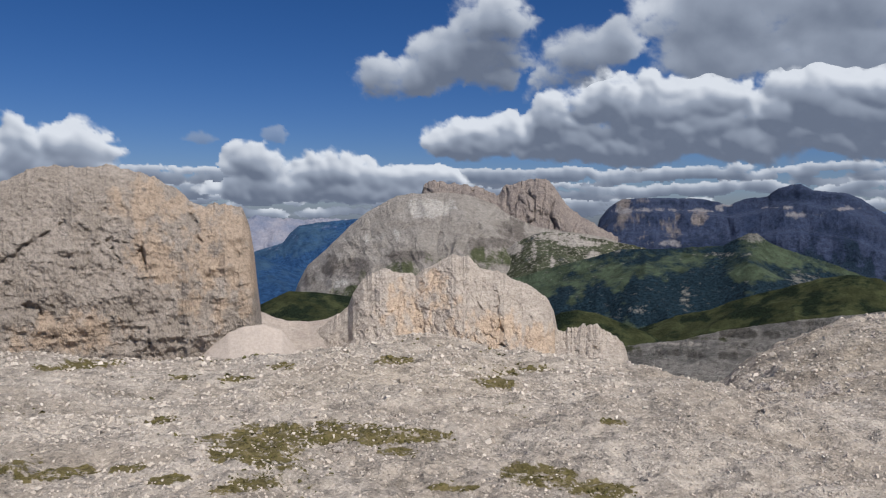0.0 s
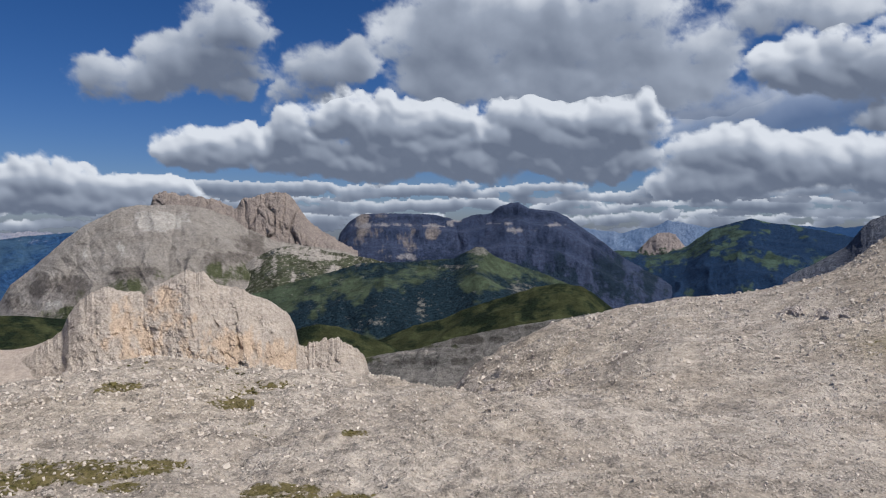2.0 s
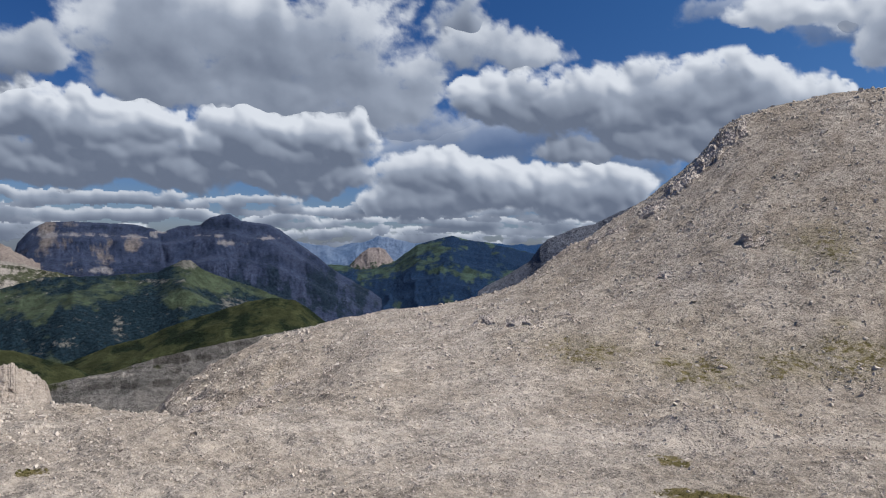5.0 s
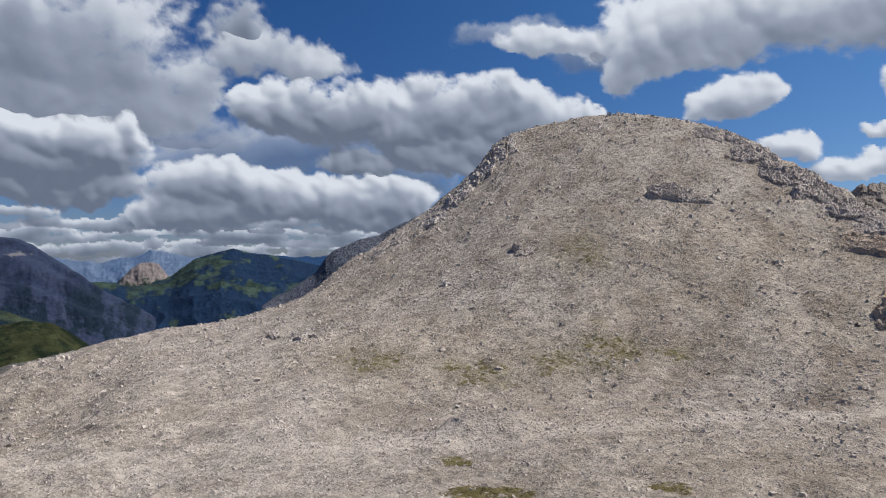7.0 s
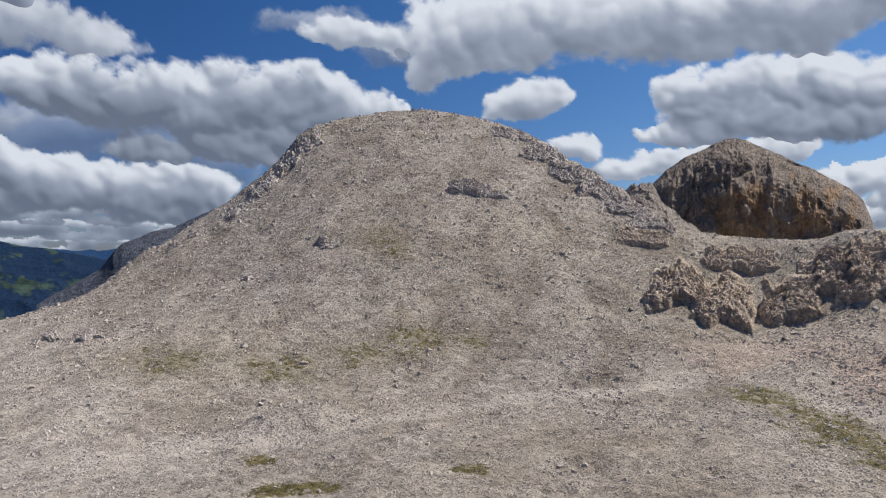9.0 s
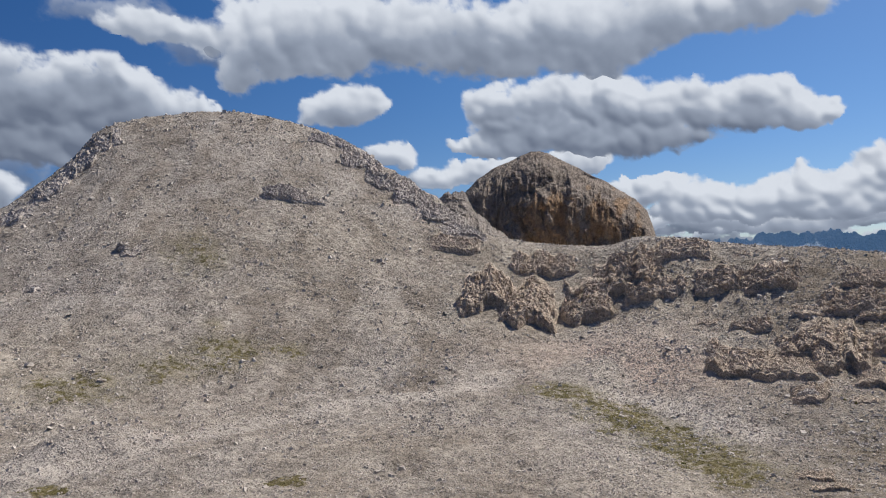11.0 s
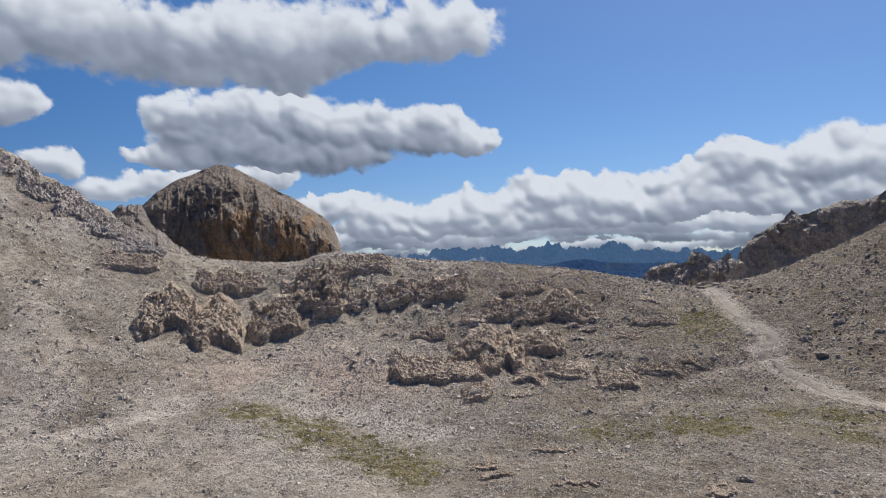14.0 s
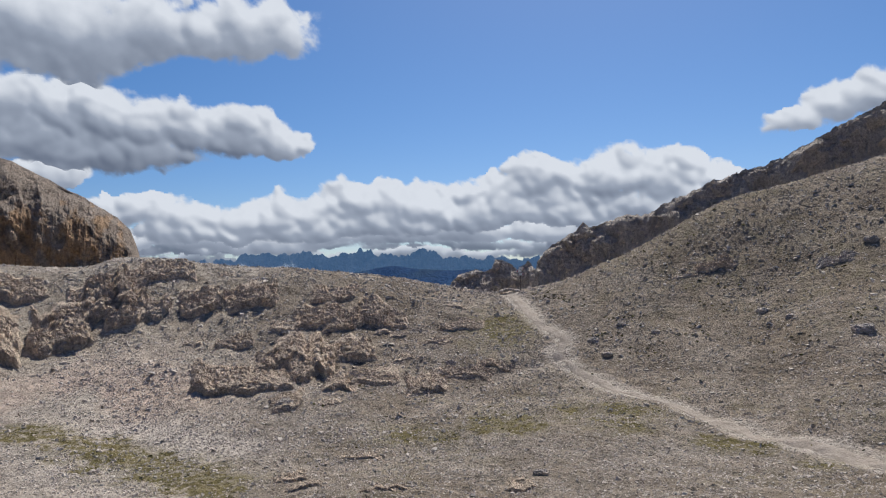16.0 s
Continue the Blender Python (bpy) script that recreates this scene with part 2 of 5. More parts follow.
def slope_material(name, meadow, forest, rock, size, forest_from=0.47, rock_from=0.62, haze_glow=None):
    """Far mountain flank: meadows, dark woods and bare gullies."""
    g = Nodes(name)
    s = 1.0 / size
    wood = g.span(g.math("ADD", g.noise(0.011 * s, 8, 0.66), g.math("MULTIPLY", g.attr("wood"), 0.30)), forest_from, forest_from + 0.09)
    col = g.mix(g.span(g.noise(0.02 * s, 6, 0.65), 0.4, 0.6), meadow, tuple(c * 0.55 for c in meadow))
    trees = g.mix(g.span(g.noise(0.22 * s, 3, 0.7), 0.35, 0.62), tuple(c * 0.6 for c in forest), tuple(c * 1.7 for c in forest))
    col = g.mix(wood, col, trees)
    bare = g.span(g.math("ADD", g.noise(0.075 * s, 8, 0.8), g.math("MULTIPLY", g.attr("bare"), 0.15)), rock_from, rock_from + 0.10)
    col = g.mix(bare, col, rock)
    col = g.scaled(col, g.span(g.noise(0.10 * s, 6, 0.75), 0.32, 0.62, 0.66, 1.16))
    nor = g.bump(g.noise(0.06 * s, 8, 0.7), 9.0 * size, 0.7)
    return g.surface(col, 0.97, nor, 0.05, haze_glow)


def cloud_material():
    """Glowing backdrop cloud: white where lit, grey where its own shade is painted, frayed at the rim."""
    g = Nodes("cloud")
    fray = g.noise(0.010, 9, 0.62, None, 0.4)
    veil = g.math("ADD", g.attr("veil"), g.math("MULTIPLY", g.math("SUBTRACT", fray, 0.5), 0.80))
    cover = g.node("ShaderNodeMapRange", {"Value": veil, "From Min": 0.08, "From Max": 0.90}, ease="SMOOTHSTEP").outputs[0]
    cover = g.math("MULTIPLY", cover, g.attr("solid"))
    painted_shade = g.math("ADD", g.attr("painted_shade"), g.math("MULTIPLY", g.math("SUBTRACT", g.noise(0.011, 8, 0.62), 0.5), 0.16))
    painted_shade = g.node("ShaderNodeMapRange", {"Value": painted_shade, "From Min": 0.0, "From Max": 1.0}).outputs[0]
    col = g.mix(g.span(painted_shade, 0.0, 0.45), (0.70, 0.745, 0.82), (0.32, 0.37, 0.465))
    col = g.mix(g.span(painted_shade, 0.45, 1.0), col, (0.138, 0.17, 0.24))
    glow = g.node("ShaderNodeEmission", {"Color": col, "Strength": 1.0})
    clear = g.node("ShaderNodeBsdfTransparent", {})
    m = g.node("ShaderNodeMixShader", {0: cover, 1: clear.outputs[0], 2: glow.outputs[0]})
    g.t.links.new(m.outputs[0], g.out.inputs["Surface"])
    return g.mat


def turf_material():
    g = Nodes("turf")
    col = g.mix(g.island(), (0.095, 0.090, 0.030), (0.19, 0.155, 0.065))
    col = g.mix(g.span(g.noise(4.0, 5, 0.7), 0.45, 0.65), col, (0.065, 0.060, 0.024))
    return g.surface(col, 0.95, g.bump(g.noise(14.0, 5, 0.7), 0.06, 1.0), 0.1)


def plain_material(name, colour, dark, scale=6.0, rough=0.8):
    g = Nodes(name)
    col = g.mix(g.span(g.noise(scale, 6, 0.65), 0.4, 0.65), colour, dark)
    return g.surface(col, rough, g.bump(g.noise(scale * 4, 5), 0.01, 0.6), 0.3)


SCREE = scree_material()
STONE = stone_material()
CRAG = crag_material("limestone_outcrop", (0.53, 0.427, 0.325), (0.67, 0.55, 0.43), (0.60, 0.455, 0.31), 0.5, 0.0, 0.0, 0.7)
TOWER = crag_material("tower_limestone", (0.295, 0.253, 0.214), (0.375, 0.325, 0.28), (0.415, 0.325, 0.248), 0.85, 0.1, 0.12, 0.7, 0.35, 0.6, blotch=1.3)
KNOLL = crag_material("knoll_limestone", (0.42, 0.36, 0.305), (0.51, 0.445, 0.38), (0.535, 0.415, 0.31), 0.85, 0.1, 0.08, 0.7, 0.3, 0.6, blotch=1.3)
SADDLE = crag_material("saddle_rubble", (0.39, 0.33, 0.285), (0.46, 0.395, 0.34), (0.46, 0.36, 0.28), 1.0, 0.0, -0.1, 0.5, 0.3, 0.5, grit=0.6)
CONE = crag_material("cone_rubble", (0.40, 0.345, 0.30), (0.45, 0.385, 0.335), (0.45, 0.385, 0.335), 0.8, 0.0, -0.3, 0.3, 0.0, 0.0, grit=0.4)
DOME = crag_material("dome_limestone", (0.29, 0.235, 0.19), (0.40, 0.332, 0.27), (0.44, 0.295, 0.18), 1.3, 0.0, 0.0, 1.0, 0.9, 0.5, blotch=1.4)
CLIFF = crag_material("ridge_limestone", (0.46, 0.40, 0.345), (0.58, 0.51, 0.445), (0.58, 0.455, 0.35), 2.2)
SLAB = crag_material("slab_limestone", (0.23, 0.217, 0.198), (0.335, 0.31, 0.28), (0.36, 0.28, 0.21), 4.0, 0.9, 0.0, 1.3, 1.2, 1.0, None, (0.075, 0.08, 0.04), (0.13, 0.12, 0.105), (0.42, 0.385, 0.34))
FAN = stone_material("pale_fan", (0.58, 0.50, 0.435), (0.58, 0.50, 0.435))
CLOUD = cloud_material()
TURF = turf_material()
BOULDER = crag_material("boulder_limestone", (0.48, 0.42, 0.365), (0.63, 0.555, 0.49), (0.58, 0.45, 0.34), 0.35)
POST_WOOD = plain_material("weathered_wood", (0.20, 0.165, 0.13), (0.13, 0.105, 0.08))
SIGN_WHITE = plain_material("sign_board", (0.85, 0.83, 0.78), (0.74, 0.71, 0.64))
SIGN_RED = plain_material("sign_red", (0.50, 0.05, 0.04), (0.40, 0.05, 0.04))

# ---- the ground: one sheet from the lookout to the valley ----
# Landform lines about the lookout, fitted to the camera's view: (bearing, value) in degrees, metres and degrees of
# elevation.
NEAR_EL = [(-180, -18), (-60, -20), (-32, -20.5), (0, -23.5), (32, -21), (60, -19.5), (96, -19.2), (128, -18.5), (160, -17.6), (180, -18)]
NEAR_R = [(-180, 22), (0, 20), (60, 24), (128, 24), (160, 22), (180, 22)]
HOLLOW_EL = [(-180, -13), (-60, -10), (-31.7, -9.65), (-28.3, -10.14), (-24.7, -10.77), (-20.9, -11.07), (-16.8, -11.33), (-12.6, -11.21), (-8.2, -10.75),
             (-3.8, -10.18), (-1.1, -10.07), (2.1, -10.5), (5.2, -11.25), (9.7, -11.58), (14, -11.93), (20.7, -12.6), (25.1, -13.07), (28, -13.27),
             (35, -12.9), (47, -12.2), (62, -11.85), (80, -10.7), (92, -10.5), (99, -10.7), (105, -12.3), (110, -13.8), (118, -12.9), (126, -11.3),
             (134, -9.8), (143, -9.5), (150, -11.7), (160, -13.1), (180, -13)]
HOLLOW_R = [(-180, 40), (-40, 50), (-1, 52), (10, 48), (25, 43), (35, 44), (62, 48), (90, 50), (99, 48), (105, 44), (110, 38), (118, 38), (126, 42), (134, 46), (143, 46), (150, 39), (160, 32), (180, 36)]
FLANK_EL = [(-180, -9), (-50, -13.5), (15, -14), (21.4, -15), (26, -14.2), (29, -13.3), (35, -10), (47, -7.7), (60, -3.6), (66, 0.6), (73, 2.4), (80, 1.6), (85, 0.3),
            (92, -2.9), (100, -5.2), (110, -5.6), (120, -5.5), (128, -5.3), (134, -5.0), (140, -4.3), (150, -3.2), (160, -1.7), (180, -3)]
FLANK_R = [(-180, 60), (-40, 75), (15, 72), (21.4, 57), (28, 54), (35, 62), (47, 70), (60, 78), (73, 80), (85, 77), (92, 73), (100, 66), (110, 60), (128, 58), (150, 58), (160, 56), (180, 58)]
CREST_WEST = [(-180, 2), (-120, -8), (-50, -13), (14, -13.4), (18, -14), (21.4, -12.66), (22.1, -11.79), (23.6, -10.66), (25.9, -9.3), (29, -7.82), (31.6, -7.0), (34, -6.25),
              (38.4, -5.35), (42.8, -4.77), (47.1, -3.58), (48.7, -3.0), (50.6, -1.5), (52.6, 0.1), (54.3, 1.0), (56.1, 2.3), (58, 3.5), (60.2, 5.35), (62.4, 7.55), (64.2, 9.5), (66.2, 10.2), (68.3, 10.6), (70.5, 10.95)]
CREST_EAST = [(73.3, 11.07), (76.7, 10.68), (79.4, 10.0), (82, 8.95), (84.5, 7.42), (86.9, 5.9), (88.9, 4.6), (90.7, 3.15), (92.3, 2.0), (94.7, 1.47), (98.8, 1.0), (101, 0.9), (102.4, 1.05),
              (104.4, 1.62), (107.4, 1.5), (110.5, 1.15), (112, 1.0), (116.8, 0.72), (120.5, 0.3), (124.6, -0.22), (129, -1.0), (132.3, -1.48), (135, -1.2), (137.8, -0.5),
              (140.4, 0.5), (143.4, 1.75), (146.3, 3.36), (148.4, 4.5), (150.3, 5.2), (154, 6.05), (157.7, 6.95), (160, 7.5), (168, 8.2), (180, 2)]
CREST_R = [(-180, 90), (-50, 112), (14, 110), (18, 98), (21.4, 80), (38, 84), (50, 95), (60, 108), (73, 116), (80, 113), (86, 105), (92, 95), (100, 86), (110, 80), (120, 76), (134, 75), (142, 72), (150, 75), (160, 80), (180, 85)]

_fine = np.arange(-180, 180.1, 0.5)
_raw = curve_at(CREST_WEST + CREST_EAST, _fine)
_ker = np.exp(-(np.arange(-30, 31) * 0.5 / 6.0) ** 2)
SOFT_CREST = list(zip(_fine, np.convolve(np.pad(_raw, 30, mode="edge"), _ker / _ker.sum(), "valid")))

BEARINGS = np.concatenate([np.arange(-180, -40, 4.0), np.arange(-40, 166, 0.30), np.arange(166, 180.5, 3.5)])
BEARINGS[-1] = 180.0
RINGS = np.concatenate([[0.0, 1.2, 2.5, 5, 8, 11], np.geomspace(14, 132, 320), np.geomspace(136, 4900, 45)])


def land(bearing, r):
    """Height of the sheet over arrays of one bearing and many distances, before the small relief."""
    at = lambda pts: float(curve_at(pts, bearing))
    rows = []
    for rr, el in ((at(NEAR_R), at(NEAR_EL)), (at(HOLLOW_R), at(HOLLOW_EL)), (at(FLANK_R), at(FLANK_EL)), (at(CREST_R), at(CREST_WEST + CREST_EAST))):
        rows.append((rr, rr * math.tan(radians(el))))
    # the hill and the far rims rise evenly from the hollow to the crest
    even = float(step(33, 38, bearing) * step(98, 92, bearing))
    (rb, zb), (rf, zf), (rc, zc) = rows[1:]
    t = (rf - rb) / (rc - rb)
    zs = rc * math.tan(radians(at(SOFT_CREST)))
    rows[2] = (rf, zf * (1 - even) + even * (zb + (zs - zb) * t ** 1.12))
    if even > 0:
        q = 0.80
        rows.insert(3, (rf + (rc - rf) * q, rows[2][1] + ((0.55 * zs + 0.45 * zc) - rows[2][1]) * (q + 0.06)))
    rc, zc = rows[-1]
    far = [(rc * 1.06, zc - rc * 0.008), (rc * 1.3, zc - rc * 0.12), (rc * 2.0, zc - rc * 0.62), (600, -190), (1500, -400), (4900, -440)]
    return curve_at([(0, -1.65), (2.5, -1.85)] + rows + far, r)


HEIGHT = np.array([land(b, RINGS) for b in BEARINGS])
_A, _R = np.meshgrid(BEARINGS, RINGS, indexing="ij")
_X, _Y = _R * np.sin(np.radians(_A)), _R * np.cos(np.radians(_A))
# small relief: low swells, ribs of bedrock, loose rubble
_w = step(3, 16, _R) * step(260, 130, _R)
_crest = np.array([float(curve_at(CREST_R, b)) for b in BEARINGS])[:, None]
_quiet = 1 - 0.75 * np.exp(-((_R - _crest) / 6.0) ** 2)
HEIGHT = HEIGHT + _w * (0.26 * fbm(_X / 7, _Y / 7, octaves=3, seed=3) * _quiet + (0.15 + 0.11 * step(44, 30, _A)) * np.where(_A > 104, 0.7, 1.0) * fbm(_X / 1.9, _Y / 1.9, octaves=4, seed=9, gain=0.6)
                        + (0.16 + 0.08 * step(44, 30, _A)) * np.where(_A > 104, 0.7, 1.0) * (crags(_X / 0.9, _Y / 0.9, octaves=3, seed=17) - 0.4))
# ribbed bedrock on the hill's flanks and along the hillock
_rib = step(20, 24, _A) * step(34, 29, _A) * step(55, 66, _R) + step(50, 56, _A) * step(70, 60, _A) * step(80, 96, _R) + step(80, 84, _A) * step(94, 90, _A) * step(82, 94, _R)
HEIGHT = HEIGHT + _rib * step(150, 120, _R) * 1.0 * (crags(_X / 3.4, _Y / 3.4, octaves=4, seed=31) - 0.45)
# small steps across the slopes
_steps = (step(40, 55, _A) * step(98, 90, _A) + 0.8 * step(104, 116, _A)) * step(34, 46, _R) * step(130, 118, _R)
HEIGHT = HEIGHT + _w * 0.085 * step(90, 40, _R) * (crags(_X / 0.46, _Y / 0.46, octaves=2, seed=57) - 0.4) * (0.6 + 0.8 * step(-0.4, 0.5, fbm(_X / 3, _Y / 3, octaves=2, seed=58)))
# craggy bedrock under the outcrops east of the hollow
_el0 = np.degrees(np.arctan2(HEIGHT, np.maximum(_R, 0.01)))
_mid = np.interp(_A, [90, 103, 112, 120, 136], [-1.0, -1.6, -3.4, -4.6, -4.8])
_bed = step(98, 105, _A) * step(134, 126, _A) * step(4.2, 2.4, np.abs(_el0 - _mid) + 1.2 * fbm(_X / 5, _Y / 5, octaves=3, seed=63)) * (_R > 34) * step(1.02, 0.94, _R / _crest)
HEIGHT = HEIGHT + _bed * (0.45 * (crags(_X / 3.2, _Y / 3.2, octaves=4, seed=64, gain=0.55) - 0.42) + 0.16 * fbm(_X / 1.0, _Y / 1.0, octaves=3, seed=65))
HEIGHT = HEIGHT + _steps * np.where(_A > 100, 0.12, 0.24) * (crags(np.radians(_A) * _R / 2.8, _R / 0.95, octaves=3, seed=61) - 0.45)
# the low gravel bar below the hill
_bar = np.exp(-((_A - 63.5) / 4.2) ** 2) * np.exp(-((_R - 40.5) / 1.7) ** 2)
HEIGHT = HEIGHT + 1.5 * _bar
HEIGHT = HEIGHT + (_R > 300) * 30 * fbm(_X / 400, _Y / 400, octaves=4, seed=5) * step(300, 900, _R)
SPREAD = np.degrees(np.arctan2(HEIGHT, np.maximum(_R, 0.01)))


def ground_at(bearing, r):
    """Height of the ground at bearings and distances."""
    i = np.interp(bearing, BEARINGS, np.arange(len(BEARINGS)))
    j = np.interp(r, RINGS, np.arange(len(RINGS)))
    i0, j0 = np.minimum(i.astype(int), len(BEARINGS) - 2), np.minimum(j.astype(int), len(RINGS) - 2)
    u, v = i - i0, j - j0
    return ((1 - u) * (1 - v) * HEIGHT[i0, j0] + u * (1 - v) * HEIGHT[i0 + 1, j0] + (1 - u) * v * HEIGHT[i0, j0 + 1] + u * v * HEIGHT[i0 + 1, j0 + 1])


def spot(bearing, el):
    """Where the line of sight at this bearing and elevation meets the ground: bearing, distance, place."""
    c = int(np.argmin(np.abs(BEARINGS - bearing)))
    ok = np.where((RINGS > 13) & (SPREAD[c] >= el))[0]
    r = RINGS[ok[0]] if len(ok) else float(curve_at(CREST_R, bearing))
    z = float(ground_at(np.array([bearing]), np.array([r]))[0])
    return bearing, r, Vector(polar(bearing, r, z))


# turf: (bearing, elevation, half width, half height) of each patch
TURF_WEST = [(-11.5, -17.2, 6.6, 1.9), (-4.0, -17.5, 5.6, 0.65), (-21.5, -15.2, 1.6, 0.35), (-28.0, -18.0, 2.4, 0.4), (-15.5, -20.4, 3.0, 0.5), (13.5, -16.0, 1.2, 0.3), (-26.9, -10.8, 2.6, 0.4), (-20.1, -12.4, 1.3, 0.4), (-16.4, -12.7, 1.8, 0.4), (-12.8, -11.9, 1.4, 0.35), (-3.8, -11.7, 1.7, 0.35), (4.3, -13.3, 2.1, 0.8),
             (7.5, -12.3, 1.3, 0.35), (8.4, -20.1, 3.2, 1.0), (12.4, -20.9, 2.6, 0.7), (-21, -19.4, 1.8, 0.4), (-23.8, -18.3, 1.3, 0.35), (-31, -17, 1.8, 0.5), (0.7, -21.2, 2.4, 0.35), (-3.8, -18.6, 2.6, 0.4)]
TURF_EAST = [(63, -17.7, 4.0, 0.45), (77.5, -16.6, 2.0, 0.4), (60.3, -15.5, 2.3, 0.6), (71.7, -4.8, 0.9, 0.6), (72.5, -6.9, 3.4, 1.3), (62.5, -8.9, 4.0, 1.1), (70.4, 0.5, 2.4, 1.7), (69, -7.8, 4.3, 1.3),
             (77, -7.1, 1.7, 0.7), (54, -8.0, 3.5, 1.1), (98, -10.3, 3.2, 0.6), (101.7, -11.7, 3.2, 0.9), (104, -12.8, 3.0, 1.0), (106.3, -13.7, 3.0, 1.0), (108.6, -14.6, 3.0, 1.1), (110.9, -15.4, 2.8, 1.1), (132.4, -4.7, 3.2, 1.8), (141, -10.8, 4.6, 1.3), (149.8, -12.6, 3.2, 0.7), (125.2, -12.3, 4.0, 1.0), (155.3, -13.3, 2.8, 0.5), (133.2, -11.4, 3.6, 1.1)]
turf, moss = np.zeros_like(HEIGHT), np.zeros_like(HEIGHT)
_frill = fbm(_X / 2.4, _Y / 2.4, octaves=5, seed=41, gain=0.65)
for b, e, w, h in TURF_WEST + TURF_EAST:
    west = b < 20 or (e < -15 and b < 90)
    k = 1.0 if west else 0.74 if b < 97 else 0.88
    shape = 1 - ((_A - b) / w) ** 2 - ((SPREAD - e) / h) ** 2
    near = (_R < 125) * (_R > 13)
    turf = np.maximum(turf, k * step(-0.25 if west else -0.7, 0.55 if west else 1.1, shape + 1.0 * _frill) * near)
    if not west:
        moss = np.maximum(moss, (0.85 if b < 97 else 1.0) * step(-1.1, 1.2, shape + 0.5 * _frill) * near)

# thin tufts strewn over the near ground
turf = np.maximum(turf, 0.52 * step(16, 4, _A) * step(0.0, 0.9, fbm(_X / 5, _Y / 3, octaves=4, seed=79)) * (_R < 60) * (_R > 13))
# faint moss over the slope above the footpath
moss = np.maximum(moss, 0.55 * step(112, 124, _A) * step(-6, -10, SPREAD) * step(-0.3, 0.9, _frill) * (_R < 125))
moss = np.maximum(moss, 0.62 * step(137, 143, _A) * step(166, 160, _A) * step(-6, -2.5, SPREAD) * step(-0.7, 0.8, _frill) * (_R < 125))
# footpaths: bearing and elevation along them
TRAIL = [(133.4, -1.58), (134.7, -2.71), (135.6, -3.73), (136.8, -4.48), (137.8, -5.14), (137.2, -6.09), (138.1, -7.08), (140.2, -8.22), (142.7, -9.06), (145.9, -10.08), (149.1, -11.06), (152.4, -11.9), (155.7, -12.47), (159.2, -13.03), (163, -13.3)]
SIDE_TRAIL = [(137.6, -6.4), (133.3, -7.5), (130.1, -9.0), (127, -10.6), (122.1, -11.8)]
GULLY = [(97.9, -10.0), (101.7, -11.1), (105.1, -12.5), (108.6, -13.9), (111.2, -15.0)]
PALE_FAN = [(103.4, -10.7), (106.8, -11.35), (111.2, -12.5)]
BASE_BAND = [(49.1, -14.5), (55.9, -13.8), (63.9, -13.7), (71.2, -12.9), (81.4, -11.2), (88.1, -10.45), (94.4, -9.0)]


def distance_to(line, x, y):
    p = [spot(b, e)[2] for b, e in line]
    best = np.full(x.shape, 1e9)
    for a, b in zip(p[:-1], p[1:]):
        dx, dy = b.x - a.x, b.y - a.y
        t = np.clip(((x - a.x) * dx + (y - a.y) * dy) / (dx * dx + dy * dy + 1e-9), 0, 1)
        best = np.minimum(best, np.hypot(x - a.x - t * dx, y - a.y - t * dy))
    return best


_trail = distance_to(TRAIL, _X, _Y) + 0.15 * _frill
_side = distance_to(SIDE_TRAIL, _X, _Y) + 0.3 * _frill
_gully = distance_to(GULLY, _X, _Y) + 1.0 * _frill
_fan = distance_to(PALE_FAN, _X, _Y) + 0.8 * _frill
_band = distance_to(BASE_BAND, _X, _Y) + 1.0 * _frill
dust = np.maximum.reduce([0.8 * step(1.3, 0.6, _trail), 0.25 * step(0.9, 0.3, _side), 0.85 * step(2.6, 0.8, _fan), 0.75 * step(2.4, 0.6, _band), 0.22 * np.exp(-((_A - 102) / 6.5) ** 2) * step(-3.5, -6, SPREAD) * step(-13, -11, SPREAD)])
moss = np.maximum(moss, 1.0 * step(3.2, 0.8, _gully) * (_R < 80))
turf = np.maximum(turf, 0.90 * step(2.2, 0.4, _gully) * (_R < 80))
dust = dust * (_R < 125)
HEIGHT = HEIGHT - (0.10 * step(1.3, 0.5, _trail) + 0.35 * step(0.9, 0.3, _side) * step(127, 130, _A)) * (_R < 125)
turf = turf * (1 - step(1.4, 0.7, _trail))
rose = np.exp(-((_A - 103) / 9) ** 2) * np.exp(-((SPREAD + 8.0) / 2.6) ** 2) * step(-0.5, 0.6, fbm(_X / 5, _Y / 5, octaves=3, seed=77)) * (_R < 100)
soil_shade = np.maximum(1.0 * step(104, 120, _A + 6 * _frill), 0.40 * step(-0.5, 0.6, fbm(_X / 4, _Y / 2, octaves=4, seed=78)) + (0.26 + 0.14 * fbm(_A / 3.0, _R / 30, octaves=4, seed=80)) * step(44, 66, _A + 4 * _frill) + 0.25 * step(84, 96, _A) * step(-4, -9, SPREAD)) * (1 - 0.85 * np.exp(-((_A - 104) / 8) ** 2) * step(-3.5, -6.5, SPREAD)) * (_R < 130) * step(8, 13, _R) * step(179, 164, _A)
moss, rose = moss * step(8, 13, _R), rose * step(8, 13, _R)
ground = thing("ground", mesh_of("ground", polar(_A, _R, HEIGHT), grid_faces(*HEIGHT.shape)[:, ::-1], True, {"turf": turf, "moss": moss, "dust": dust, "rose": rose, "soil_shade": soil_shade}), SCREE,
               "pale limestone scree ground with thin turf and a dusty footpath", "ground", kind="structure")

